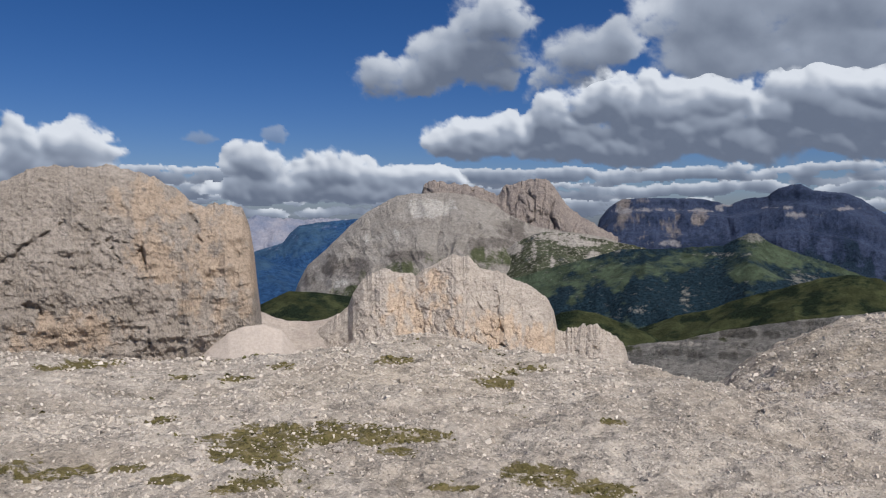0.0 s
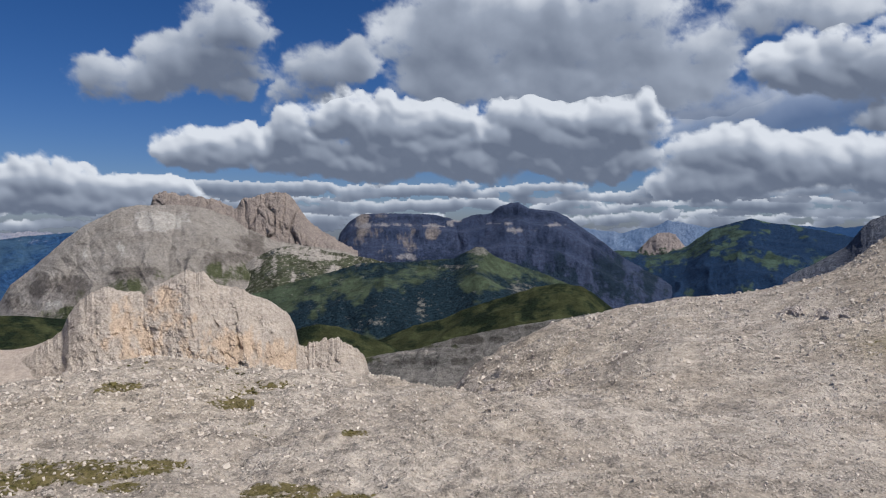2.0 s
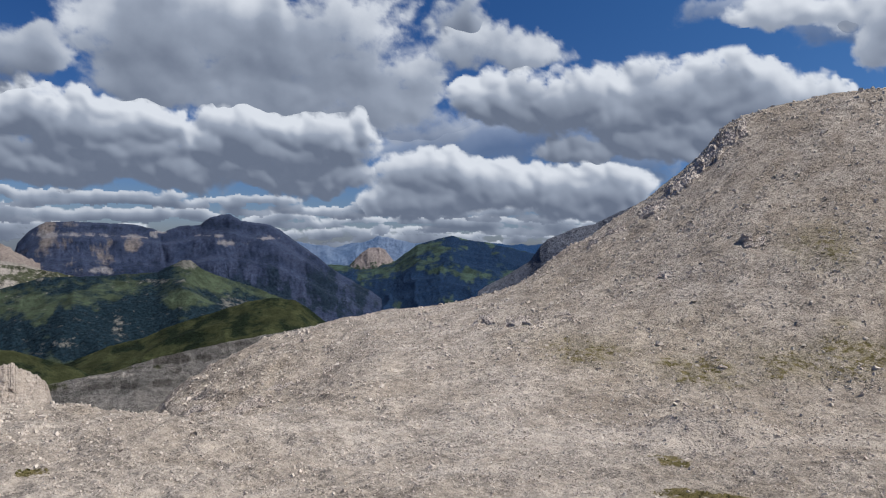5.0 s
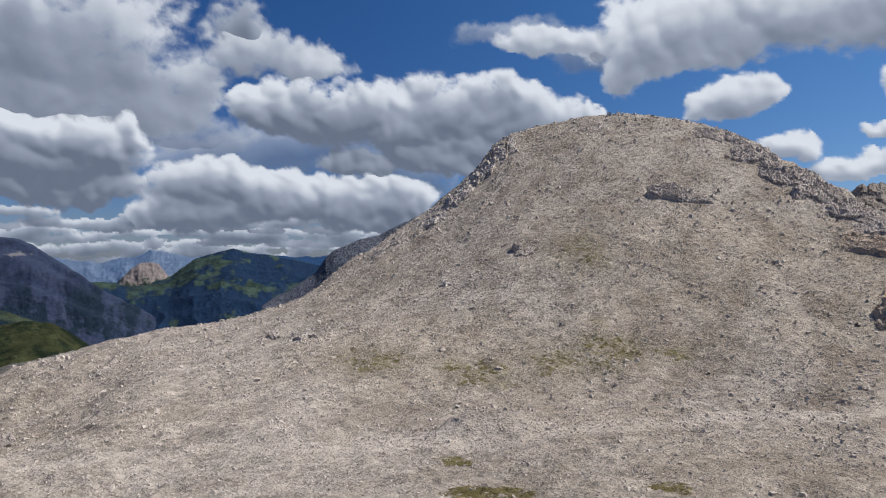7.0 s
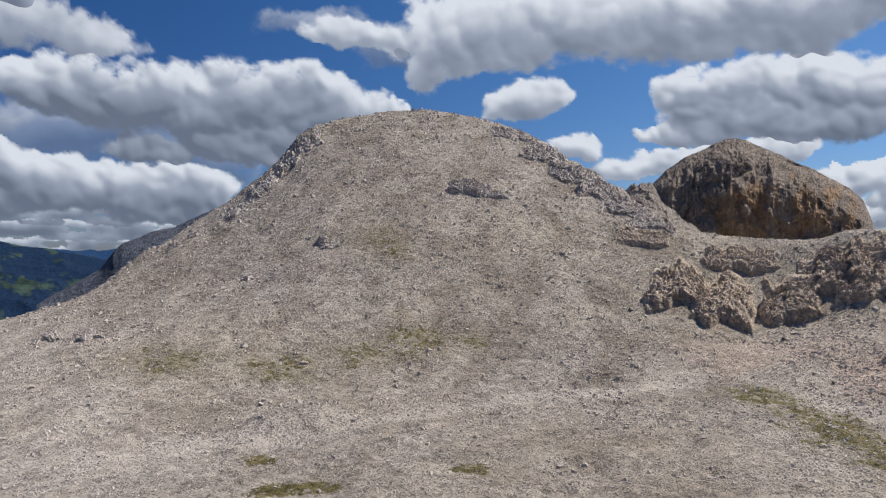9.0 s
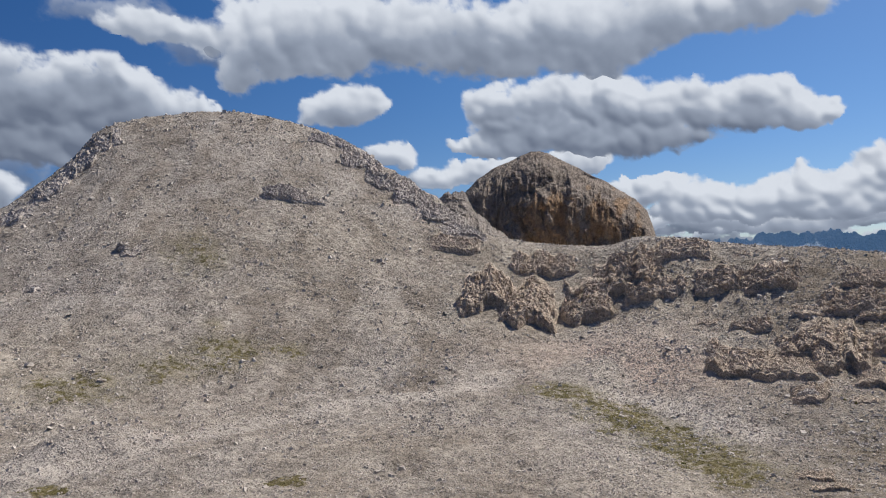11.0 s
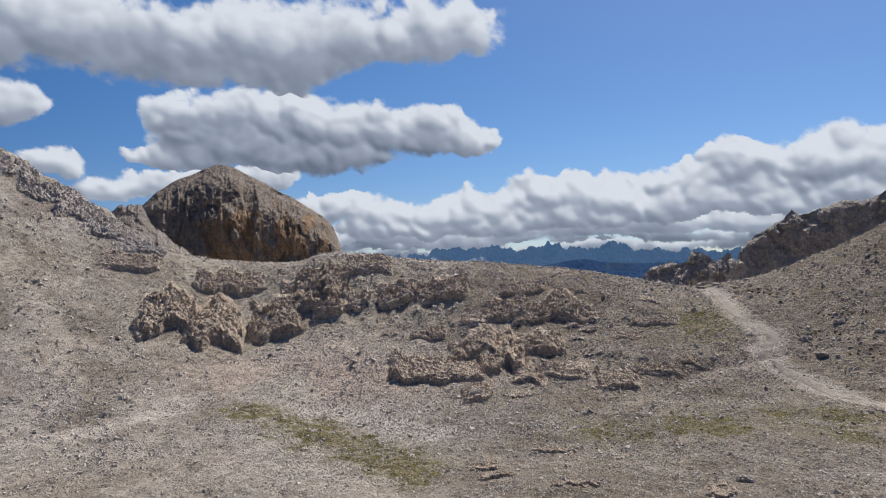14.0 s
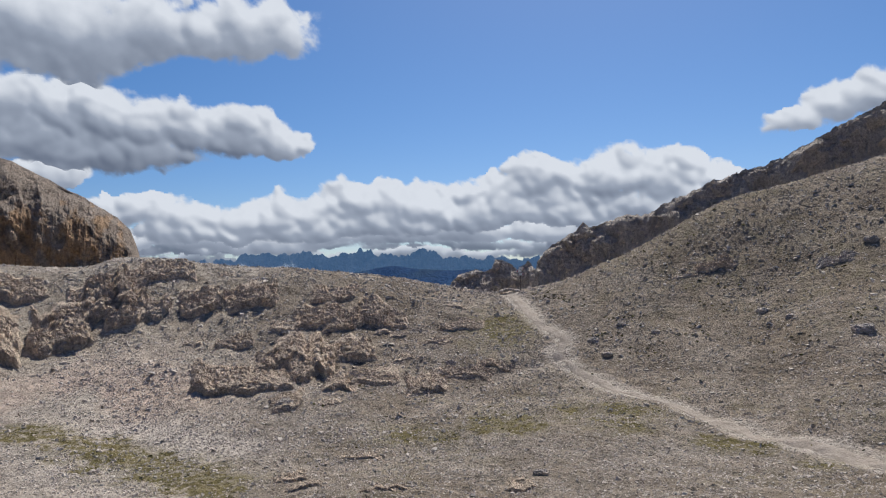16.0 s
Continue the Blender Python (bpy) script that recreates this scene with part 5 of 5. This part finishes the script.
# turf cushions where the turf grows, scaled by distance to suit the view
n = 60000
b = rng.uniform(-33, 161, n)
r = np.exp(rng.uniform(math.log(17), math.log(118), n))
i = np.clip(np.interp(b, BEARINGS, np.arange(len(BEARINGS))).round().astype(int), 0, len(BEARINGS) - 1)
j = np.clip(np.interp(r, RINGS, np.arange(len(RINGS))).round().astype(int), 0, len(RINGS) - 1)
keep = turf[i, j] * (0.30 + 0.70 * (np.abs(b + 4) < 26)) > rng.uniform(0.25, 1.4, n)
b, r = b[keep], r[keep]
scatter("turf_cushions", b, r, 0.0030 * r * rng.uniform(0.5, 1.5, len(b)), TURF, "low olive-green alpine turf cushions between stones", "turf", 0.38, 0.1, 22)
# dark tussocks in rows on the slope beside the footpath, scaled with distance for the view
n = 760
b = rng.uniform(114, 161, n)
e = np.where(b < 136, rng.uniform(-15, -8, n), rng.uniform(-14, 5, n))
for i, (b0, e0, wide, high) in enumerate([(136.6, -1.75, 0.6, 0.15), (137.6, -2.1, 0.7, 0.2), (138.9, -2.5, 0.6, 0.2), (142.2, -3.8, 0.7, 0.3), (147.5, -4.5, 1.2, 0.4), (141.0, -5.0, 0.9, 0.25), (143.9, -5.9, 1.0, 0.4), (151.5, -1.5, 1.3, 0.4), (153.0, -5.2, 1.2, 0.5), (149.2, -2.6, 1.0, 0.3), (157.0, -3.4, 1.0, 0.4)]):
    s = slice(16 * i, 16 * i + 16)
    b[s], e[s] = rng.normal(b0, wide, 16), rng.normal(e0, high, 16)
rr = np.array([spot(x, y)[1] for x, y in zip(b, e)])
keep = fbm(b * 0.8, e * 1.6, octaves=2, seed=55) > 0.22
keep[:176] = True
b, rr = b[keep], rr[keep]
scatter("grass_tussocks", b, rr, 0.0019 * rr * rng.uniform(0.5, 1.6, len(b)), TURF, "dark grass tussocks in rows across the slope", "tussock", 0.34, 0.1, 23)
# broken ledges beside the washed groove and in the near rubble
for b, e, w, h in [(132.2, -6.8, 1.5, 0.45), (129.4, -7.7, 1.1, 0.5), (126.3, -8.7, 0.9, 0.55), (123.6, -7.5, 1.2, 0.6), (127.6, -5.0, 1.3, 0.4), (130.0, -3.7, 0.9, 0.3), (125.0, -6.3, 1.0, 0.45), (116.2, -14.6, 1.3, 0.6), (122.9, -15.6, 1.5, 0.6), (133.6, -15.2, 0.8, 0.5), (119.3, -9.4, 1.0, 0.45)]:
    outcrop(b, e, w, h, "broken low limestone ledge in the rubble", None, 0.7)


def box(bm, size, centre, bevel=0.01):
    r = bmesh.ops.create_cube(bm, size=1.0, matrix=Matrix.Translation(centre) @ Matrix.Diagonal((*size, 1)))
    bmesh.ops.bevel(bm, geom=list({e for v in r["verts"] for e in v.link_edges}), offset=bevel, segments=1, affect="EDGES")


def part(name, bm, material, parent, label=""):
    me = bpy.data.meshes.new(name)
    bm.to_mesh(me)
    bm.free()
    me.materials.append(material)
    ob = new(name, me)
    ob.parent = parent
    return tagged(ob, label)


def signpost(bearing, el):
    _, r, p = spot(bearing, el)
    root = tagged(new("signpost"), "wooden trail signpost with pale boards on the pass", "signpost")
    root.matrix_world = Matrix.Translation(p) @ pose(0, 0, 0, 0, 0, -bearing)
    bm = bmesh.new()
    bmesh.ops.create_cone(bm, cap_ends=True, segments=12, radius1=0.065, radius2=0.055, depth=2.6, matrix=Matrix.Translation((0, 0, 1.1)))
    part("post", bm, POST_WOOD, root)
    for z, s, w in ((2.22, 1, 0.50), (1.92, -1, 0.46), (1.62, 1, 0.42)):
        bm = bmesh.new()
        box(bm, (w, 0.03, 0.25), (0.10 * s, -0.08, z))
        board = part("sign_board", bm, SIGN_WHITE, root, "pale trail sign board")
        bm = bmesh.new()
        box(bm, (0.07, 0.01, 0.2), (0.10 * s + s * (w / 2 - 0.05), -0.10, z), 0.002)
        part("red_tip", bm, SIGN_RED, board, "red painted tip")
    return root


signpost(134.36, -1.35)


def cairn(bearing, el):
    _, r, p = spot(bearing, el)
    root = tagged(new("cairn"), "low heap of pale stones beside the signpost", "cairn")
    root.location = p
    for i in range(16):
        u = i / 15 * 2 - 1
        z = 0.12 + 0.28 * (1 - u * u) * rng.uniform(0.2, 1)
        a = rng.uniform(0.14, 0.26)
        v, f = lump(2, np.array([u * 0.9, rng.uniform(-0.3, 0.3), z]), np.array([a, a * 0.8, a * 0.65]), rng.uniform(0, 3), 0.4, 0.3, i)
        s, c = math.sin(radians(bearing)), math.cos(radians(bearing))
        v = np.stack([v[:, 0] * c + v[:, 1] * s, -v[:, 0] * s + v[:, 1] * c, v[:, 2]], 1)
        thing("stone", mesh_of("stone", v, f), FAN, parent=root)
    return root


cairn(133.5, -1.45)

# ---- clouds ----
def soften(h, times=1):
    """A plain 3 x 3 blur."""
    for _ in range(times):
        p = np.pad(h, 1, mode="edge")
        h = (p[:-2, 1:-1] + p[2:, 1:-1] + p[1:-1, :-2] + p[1:-1, 2:] + 2 * p[1:-1, 1:-1]) / 6
    return h


def pieces_of(mask):
    """Labels of the connected patches of a mask, 0 outside."""
    lab = np.where(mask, np.arange(1, mask.size + 1).reshape(mask.shape), 0)
    for _ in range(3000):
        p = np.pad(lab, 1)
        top = np.maximum.reduce([p[1:-1, 1:-1], p[:-2, 1:-1], p[2:, 1:-1], p[1:-1, :-2], p[1:-1, 2:]])
        top = np.where(mask, top, 0)
        if (top == lab).all():
            break
        lab = top
    return lab


def cloud(lobes, dist, seed, solid=1.0, label="white cumulus cloud with a grey base", cell=0.15, depth=3.0, grey=1.0, mist=0.0, base=0.0, relief=1.0, kind=""):
    """A cumulus: lobes of (bearing, elevation, half width, half height) heaped with round puffs, light from above and
    base shade painted in.
    """
    g = np.random.default_rng(seed)
    p = np.array(lobes, float)
    pad = 0.9 + 1.2 * mist
    az = np.arange((p[:, 0] - p[:, 2]).min() - pad, (p[:, 0] + p[:, 2]).max() + pad, cell)
    el = np.arange(max((p[:, 1] - p[:, 3]).min() - pad, -1.5), (p[:, 1] + p[:, 3]).max() + pad, cell)
    A, E = np.meshgrid(az, el, indexing="ij")
    k = float(np.clip(p[:, 3].mean() / 1.1, 0.3, 1.0))
    wa = A + 0.42 * k * fbm(A / (1.7 * k), E / (1.4 * k), octaves=5, seed=seed + 50, gain=0.58)
    we = E + 0.34 * k * fbm(A / (1.7 * k), E / (1.4 * k), octaves=5, seed=seed + 60, gain=0.58)
    wa = wa + 0.8 * k * fbm(A / 5.5, E / 4, octaves=2, seed=seed + 30)
    we = we + 0.5 * k * k * fbm(A / 4.5, E / 5, octaves=2, seed=seed + 40)
    F, H = np.zeros_like(A), np.zeros_like(A)
    C = np.full_like(A, -1.5)
    for b, e, w, h in p:
        q = 1 - ((wa - b) / w) ** 2 - ((we - e) / np.where(we < e, h * 0.85, h)) ** 2
        F = F + np.exp(5.0 * np.clip(q, -2, 1))
        H = np.maximum(H, h * 0.9 * np.sqrt(np.clip(q, 0, 1)))
        for _ in range(int(np.clip(9 * w / h, 10, 46) * (1 - 0.4 * mist))):
            t, rho = g.uniform(0, 2 * math.pi), math.sqrt(g.uniform()) * 0.98
            up = math.sin(t) * rho
            x, y = b + w * rho * math.cos(t), e + h * (up if up > 0 else 0.62 * up)
            r = min(h * g.uniform(0.26, 0.60) * (1 - 0.35 * rho) + 0.08, 1.7)
            i0, i1 = np.searchsorted(az, (x - r - 1.2, x + r + 1.2))
            j0, j1 = np.searchsorted(el, (y - r - 1.2, y + r + 1.2))
            s = (slice(i0, i1), slice(j0, j1))
            d2 = ((wa[s] - x) / 1.15) ** 2 + (we[s] - y) ** 2
            H[s] = np.maximum(H[s], np.where(d2 < r * r, h * 0.8 * math.sqrt(1 - rho * rho) + np.sqrt(np.clip(r * r - d2, 0, None)), 0))
            C[s] = np.maximum(C[s], 0.9 - np.sqrt(d2) / r)
    F = np.clip(np.log(F + 1e-6) / 5.0, -1.5, 1.0)
    C = np.maximum(C, F) + 0.16 * fbm(A / 0.8, E / 0.6, octaves=4, seed=seed + 70, gain=0.6) + mist * 0.30 * fbm(wa / 1.8, we / 1.2, octaves=5, seed=seed + 80, gain=0.6)
    ragged = fbm(A / 0.9 + 7, E / 0.6, octaves=5, seed=seed + 85, gain=0.65)
    soft = 0.35 + 0.65 * step(-0.3, 0.5, fbm(A / 3.5, E / 2.5, octaves=2, seed=seed + 95))
    C = C + (0.10 + 0.30 * mist) * fbm(A / 3.2, E / 1.8, octaves=4, seed=seed + 75, gain=0.6)
    veil = step(-0.34 - 0.60 * mist, 0.10 + (0.45 + 0.90 * mist) * soft, C + 0.20 * soft * ragged)
    edge = np.minimum.reduce([A - az[0], az[-1] - A, E - el[0] + (1.0 if el[0] < -1.4 else 0.0), el[-1] - E])
    veil = veil * step(0.0, 0.7, edge)
    # cloud above each point, for the painted shade below it
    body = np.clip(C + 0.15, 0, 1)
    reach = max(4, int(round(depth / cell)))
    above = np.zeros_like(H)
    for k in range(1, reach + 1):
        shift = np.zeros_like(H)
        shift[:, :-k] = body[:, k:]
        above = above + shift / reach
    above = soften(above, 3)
    # painted light on the heaps, from above and the sunward side
    smooth = soften(H, 2 + int(4 * mist))
    dx, dy = np.gradient(smooth, cell)
    lit = (-0.40 * dx - 0.80 * dy + 0.28) / np.sqrt(1 + dx * dx + dy * dy)
    lit = soften(lit, 1)
    painted_shade = base + 0.95 * (1 - np.exp(-1.9 * grey * above ** 1.3)) + relief * (0.36 - 0.20 * mist) * (0.40 - lit)
    painted_shade = np.clip(painted_shade + 0.09 * fbm(A / 4, E / 2.5, octaves=4, seed=seed + 90), 0, 1.0)
    R = dist - 0.5 * dist / 57.3 * smooth
    verts = polar(A, R * np.cos(np.radians(E)), R * np.sin(np.radians(E))).reshape(-1, 3)
    lab = pieces_of(veil > 0.01)
    sizes = [(k, int((lab == k).sum())) for k in np.unique(lab[lab > 0])]
    groups = [lab > 0] if kind == "stuff" else [lab == k for k, n in sizes if n > 0.05 * A.size or n == max(q[1] for q in sizes)]
    faces = grid_faces(*A.shape)[:, ::-1]
    for mask in groups:
        f = faces[mask.ravel()[faces].all(1)]
        used = np.unique(f)
        index = np.zeros(A.size, int)
        index[used] = np.arange(len(used))
        me = mesh_of("cloud", verts[used], index[f], True, {"veil": veil.ravel()[used], "solid": np.full(len(used), solid), "painted_shade": painted_shade.ravel()[used]})
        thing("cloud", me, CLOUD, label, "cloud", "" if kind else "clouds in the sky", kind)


CLOUDS = {
    'cumulus_a': [(-30.0, 4.1, 2.0, 1.7), (-26.2, 4.5, 2.4, 2.0), (-28.3, 2.9, 3.9, 1.6)],
    'cumulus_b': [(-14.6, 3.3, 1.9, 1.6), (-8.6, 3.3, 4.0, 1.7), (-4.2, 2.6, 4.0, 1.4), (-11.6, 1.7, 3.9, 1.1), (-15.0, 1.2, 4.2, 0.9), (-7.3, 1.3, 5.3, 1.2), (-2.0, 2.5, 3.6, 1.1)],
    'wisp_a': [(-18.4, 5.4, 1.4, 0.5)],
    'wisp_b': [(-12.8, 5.8, 0.9, 0.6)],
    'cumulus_c': [(4.4, 14.1, 3.0, 2.5), (2.0, 11.7, 4.8, 2.1), (-2.6, 10.6, 4.0, 1.6), (-5.5, 11.0, 1.5, 1.4), (4.2, 9.8, 1.7, 1.1), (5.1, 11.9, 2.6, 1.7)],
    'cumulus_d': [(11.2, 11.3, 2.7, 2.2), (9.5, 9.7, 2.6, 1.3), (13.1, 12.0, 1.9, 1.6)],
    'cumulus_e': [(2.9, 5.7, 3.8, 1.4), (8.6, 6.6, 2.6, 1.6), (12.9, 7.9, 3.7, 1.8), (17.8, 7.9, 3.5, 2.0), (20.6, 8.5, 2.3, 1.5), (11.7, 4.9, 5.0, 1.4), (17.1, 5.2, 4.7, 1.9), (23.7, 4.8, 4.7, 1.7), (27.2, 8.0, 3.2, 2.0), (30.3, 8.1, 1.9, 1.8), (17.0, 7.6, 4.8, 1.9), (27.5, 7.3, 6.2, 2.6), (32.8, 7.8, 4.0, 2.6), (21.3, 5.4, 6.6, 1.5), (32.0, 4.7, 4.9, 1.3), (3.4, 6.2, 4.1, 1.4)],
    'cumulus_f': [(22.1, 14.8, 6.2, 3.4), (27.4, 14.9, 7.5, 3.2), (33.6, 14.6, 6.1, 3.4), (22.6, 11.4, 4.9, 1.9), (29.2, 11.2, 5.8, 1.9), (38.0, 12.8, 4.3, 2.1), (36.3, 10.6, 3.9, 1.7), (44.2, 15.4, 3.6, 1.5), (48.7, 15.0, 3.1, 1.1), (18.9, 14.3, 3.7, 2.2), (21.1, 11.6, 3.8, 1.9), (36.4, 12.5, 5.3, 1.7), (39.9, 10.9, 2.7, 1.3)],
    'cumulus_g': [(43.4, 16.8, 2.5, 1.9), (48.3, 15.0, 3.6, 0.9), (45.2, 15.6, 2.7, 1.2)],
    'cumulus_h': [(50.2, 10.8, 6.2, 2.2), (55.9, 10.6, 5.1, 2.1), (60.2, 11.5, 4.5, 2.1), (64.8, 11.3, 4.7, 2.2), (69.5, 11.6, 3.0, 1.1), (52.9, 7.3, 3.7, 1.0), (59.4, 8.0, 4.2, 1.8), (46.2, 11.2, 3.1, 1.7), (63.6, 8.9, 4.8, 1.7)],
    'cumulus_i': [(42.0, 5.4, 3.7, 1.7), (46.5, 4.5, 4.3, 1.8), (51.6, 4.0, 4.0, 1.5), (40.3, 3.2, 4.6, 1.4), (55.0, 4.6, 3.1, 1.2), (40.9, 5.5, 4.0, 1.5), (46.3, 4.8, 4.5, 1.7), (49.9, 4.1, 4.0, 1.4), (56.1, 4.3, 3.4, 1.7), (53.9, 2.7, 3.9, 1.1)],
    'cumulus_j': [(81.9, 11.9, 2.5, 1.8), (80.6, 11.3, 1.8, 1.2)],
    'cumulus_k': [(97, 15.9, 5.5, 1.6), (101.3, 15.6, 3.4, 1.6), (76.2, 15.3, 2.6, 1.3), (67.4, 16.7, 4.0, 0.9), (73.7, 14.8, 1.8, 1.7), (77.7, 16.8, 7.1, 2.0), (85.2, 17.0, 7.6, 2.1), (92.8, 16.9, 7.7, 2.2), (99.7, 16.0, 5.0, 1.8), (80.2, 17.2, 8.3, 1.9), (88.4, 17.2, 7.9, 2.2), (94.5, 15.9, 6.3, 1.9), (99.9, 17.0, 6.3, 2.4), (106.2, 18.4, 6.2, 2.0), (113.3, 18.4, 5.5, 1.8), (73.4, 15.0, 1.4, 1.4), (76.3, 16.9, 4.7, 1.1)],
    'cumulus_l': [(95.4, 12.3, 4.0, 1.5), (101.6, 11.9, 5.4, 1.8), (107.4, 11.2, 4.8, 1.8), (112.2, 10.8, 3.8, 1.5), (116.1, 10.6, 2.0, 0.9), (97.1, 10.0, 4.9, 1.6), (103.8, 9.3, 5.3, 1.5), (92.2, 9.0, 2.9, 0.7)],
    'cumulus_m': [(84.5, 8.0, 1.9, 1.2), (88.3, 6.5, 2.6, 1.2), (92.6, 6.8, 3.1, 1.1), (98.9, 7.4, 2.9, 1.0)],
    'cumulus_n': [(138, 4.3, 5, 1.1), (145, 4.8, 5, 1.2), (110, 3.6, 5, 1.2), (117, 3.8, 5, 1.2), (124, 4.4, 5, 1.3), (131, 4.8, 5, 1.4), (104.7, 5.4, 3.1, 1.2), (108.6, 4.7, 3.5, 1.3), (113.8, 4.8, 3.8, 1.3), (118.0, 5.4, 3.2, 1.3), (122.4, 6.2, 3.4, 1.5), (126.6, 6.3, 2.8, 1.2), (130.4, 6.8, 2.3, 1.2), (104.5, 5.1, 2.7, 1.3), (109.6, 4.6, 4.1, 1.3), (115.0, 5.1, 3.4, 1.5), (121.0, 6.0, 3.1, 1.8), (126.4, 5.7, 3.6, 1.7), (131.3, 6.7, 2.2, 1.3), (136.2, 7.4, 3.1, 1.7), (141.4, 7.7, 3.8, 2.1), (145.6, 7.2, 3.2, 1.7), (149.2, 6.6, 2.1, 1.0), (137.9, 5.8, 6.4, 1.1)],
    'veil_a': [(50.0, 8.4, 6.5, 2.2), (43.0, 7.6, 5.0, 1.8), (57.0, 6.6, 4.5, 1.8)],
    'veil_b': [(38.5, 9.6, 5.0, 1.8), (33.0, 10.4, 4.0, 1.4)],
    'veil_c': [(64.5, 17.0, 4.5, 1.0), (71.0, 16.0, 3.5, 1.6)],
    'cumulus_p': [(104, 2.6, 3, 0.9), (109, 2.9, 4, 1.0), (114, 2.7, 4, 1.1), (119, 3.0, 4, 1.1), (124.5, 3.2, 4, 1.1), (130, 3.2, 4, 1.1), (136, 3.4, 4, 1.2), (142, 3.8, 4, 1.3)],
    'cumulus_o': [(154.2, 9.9, 2.1, 1.1), (156.8, 11.1, 2.2, 1.6), (159.3, 11.9, 2.0, 1.7)],
}
# strength of the painted base shade, softness, greyness at the rim
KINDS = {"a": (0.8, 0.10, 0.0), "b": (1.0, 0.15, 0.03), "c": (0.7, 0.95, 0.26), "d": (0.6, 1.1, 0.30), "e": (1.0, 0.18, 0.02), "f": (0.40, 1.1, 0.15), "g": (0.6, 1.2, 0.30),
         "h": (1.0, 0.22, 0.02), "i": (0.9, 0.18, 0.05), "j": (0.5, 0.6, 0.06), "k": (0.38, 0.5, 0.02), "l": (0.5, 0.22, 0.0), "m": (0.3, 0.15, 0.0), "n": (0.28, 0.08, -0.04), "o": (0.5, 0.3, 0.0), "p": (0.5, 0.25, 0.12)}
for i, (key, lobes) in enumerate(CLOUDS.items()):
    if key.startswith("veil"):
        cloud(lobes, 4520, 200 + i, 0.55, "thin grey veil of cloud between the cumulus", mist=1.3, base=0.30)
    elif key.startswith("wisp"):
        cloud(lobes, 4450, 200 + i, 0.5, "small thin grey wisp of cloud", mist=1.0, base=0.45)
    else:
        shade_gain, mist, base = KINDS[key[-1]]
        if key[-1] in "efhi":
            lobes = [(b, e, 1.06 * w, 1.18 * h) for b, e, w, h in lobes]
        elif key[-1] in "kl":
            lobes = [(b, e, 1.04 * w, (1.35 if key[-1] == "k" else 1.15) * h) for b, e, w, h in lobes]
        cloud(lobes, 4300 + 14 * i, 200 + i, grey=shade_gain, mist=mist, base=base, relief=1.3 if key[-1] in "eln" else 1.0)

# long rows of small cumulus towards the horizon
_rng = random.Random(7)
for row, (low, high, dist) in enumerate(((2.0, 3.2, 4640), (1.0, 2.1, 4720), (-0.4, 1.1, 4800))):
    bank = []
    for b0 in np.arange(-36, 168, 2.3):
        for k in range(3):
            bank.append((b0 + _rng.uniform(-1.2, 1.2), _rng.uniform(low, high), _rng.uniform(0.7, 2.4), _rng.uniform(0.16, 0.42)))
    cloud(bank, dist, 300 + row, 0.95, "long row of small grey-white clouds over the horizon", 0.14, 0.8, 1.0, 0.45, 0.14, 0.7, "stuff")
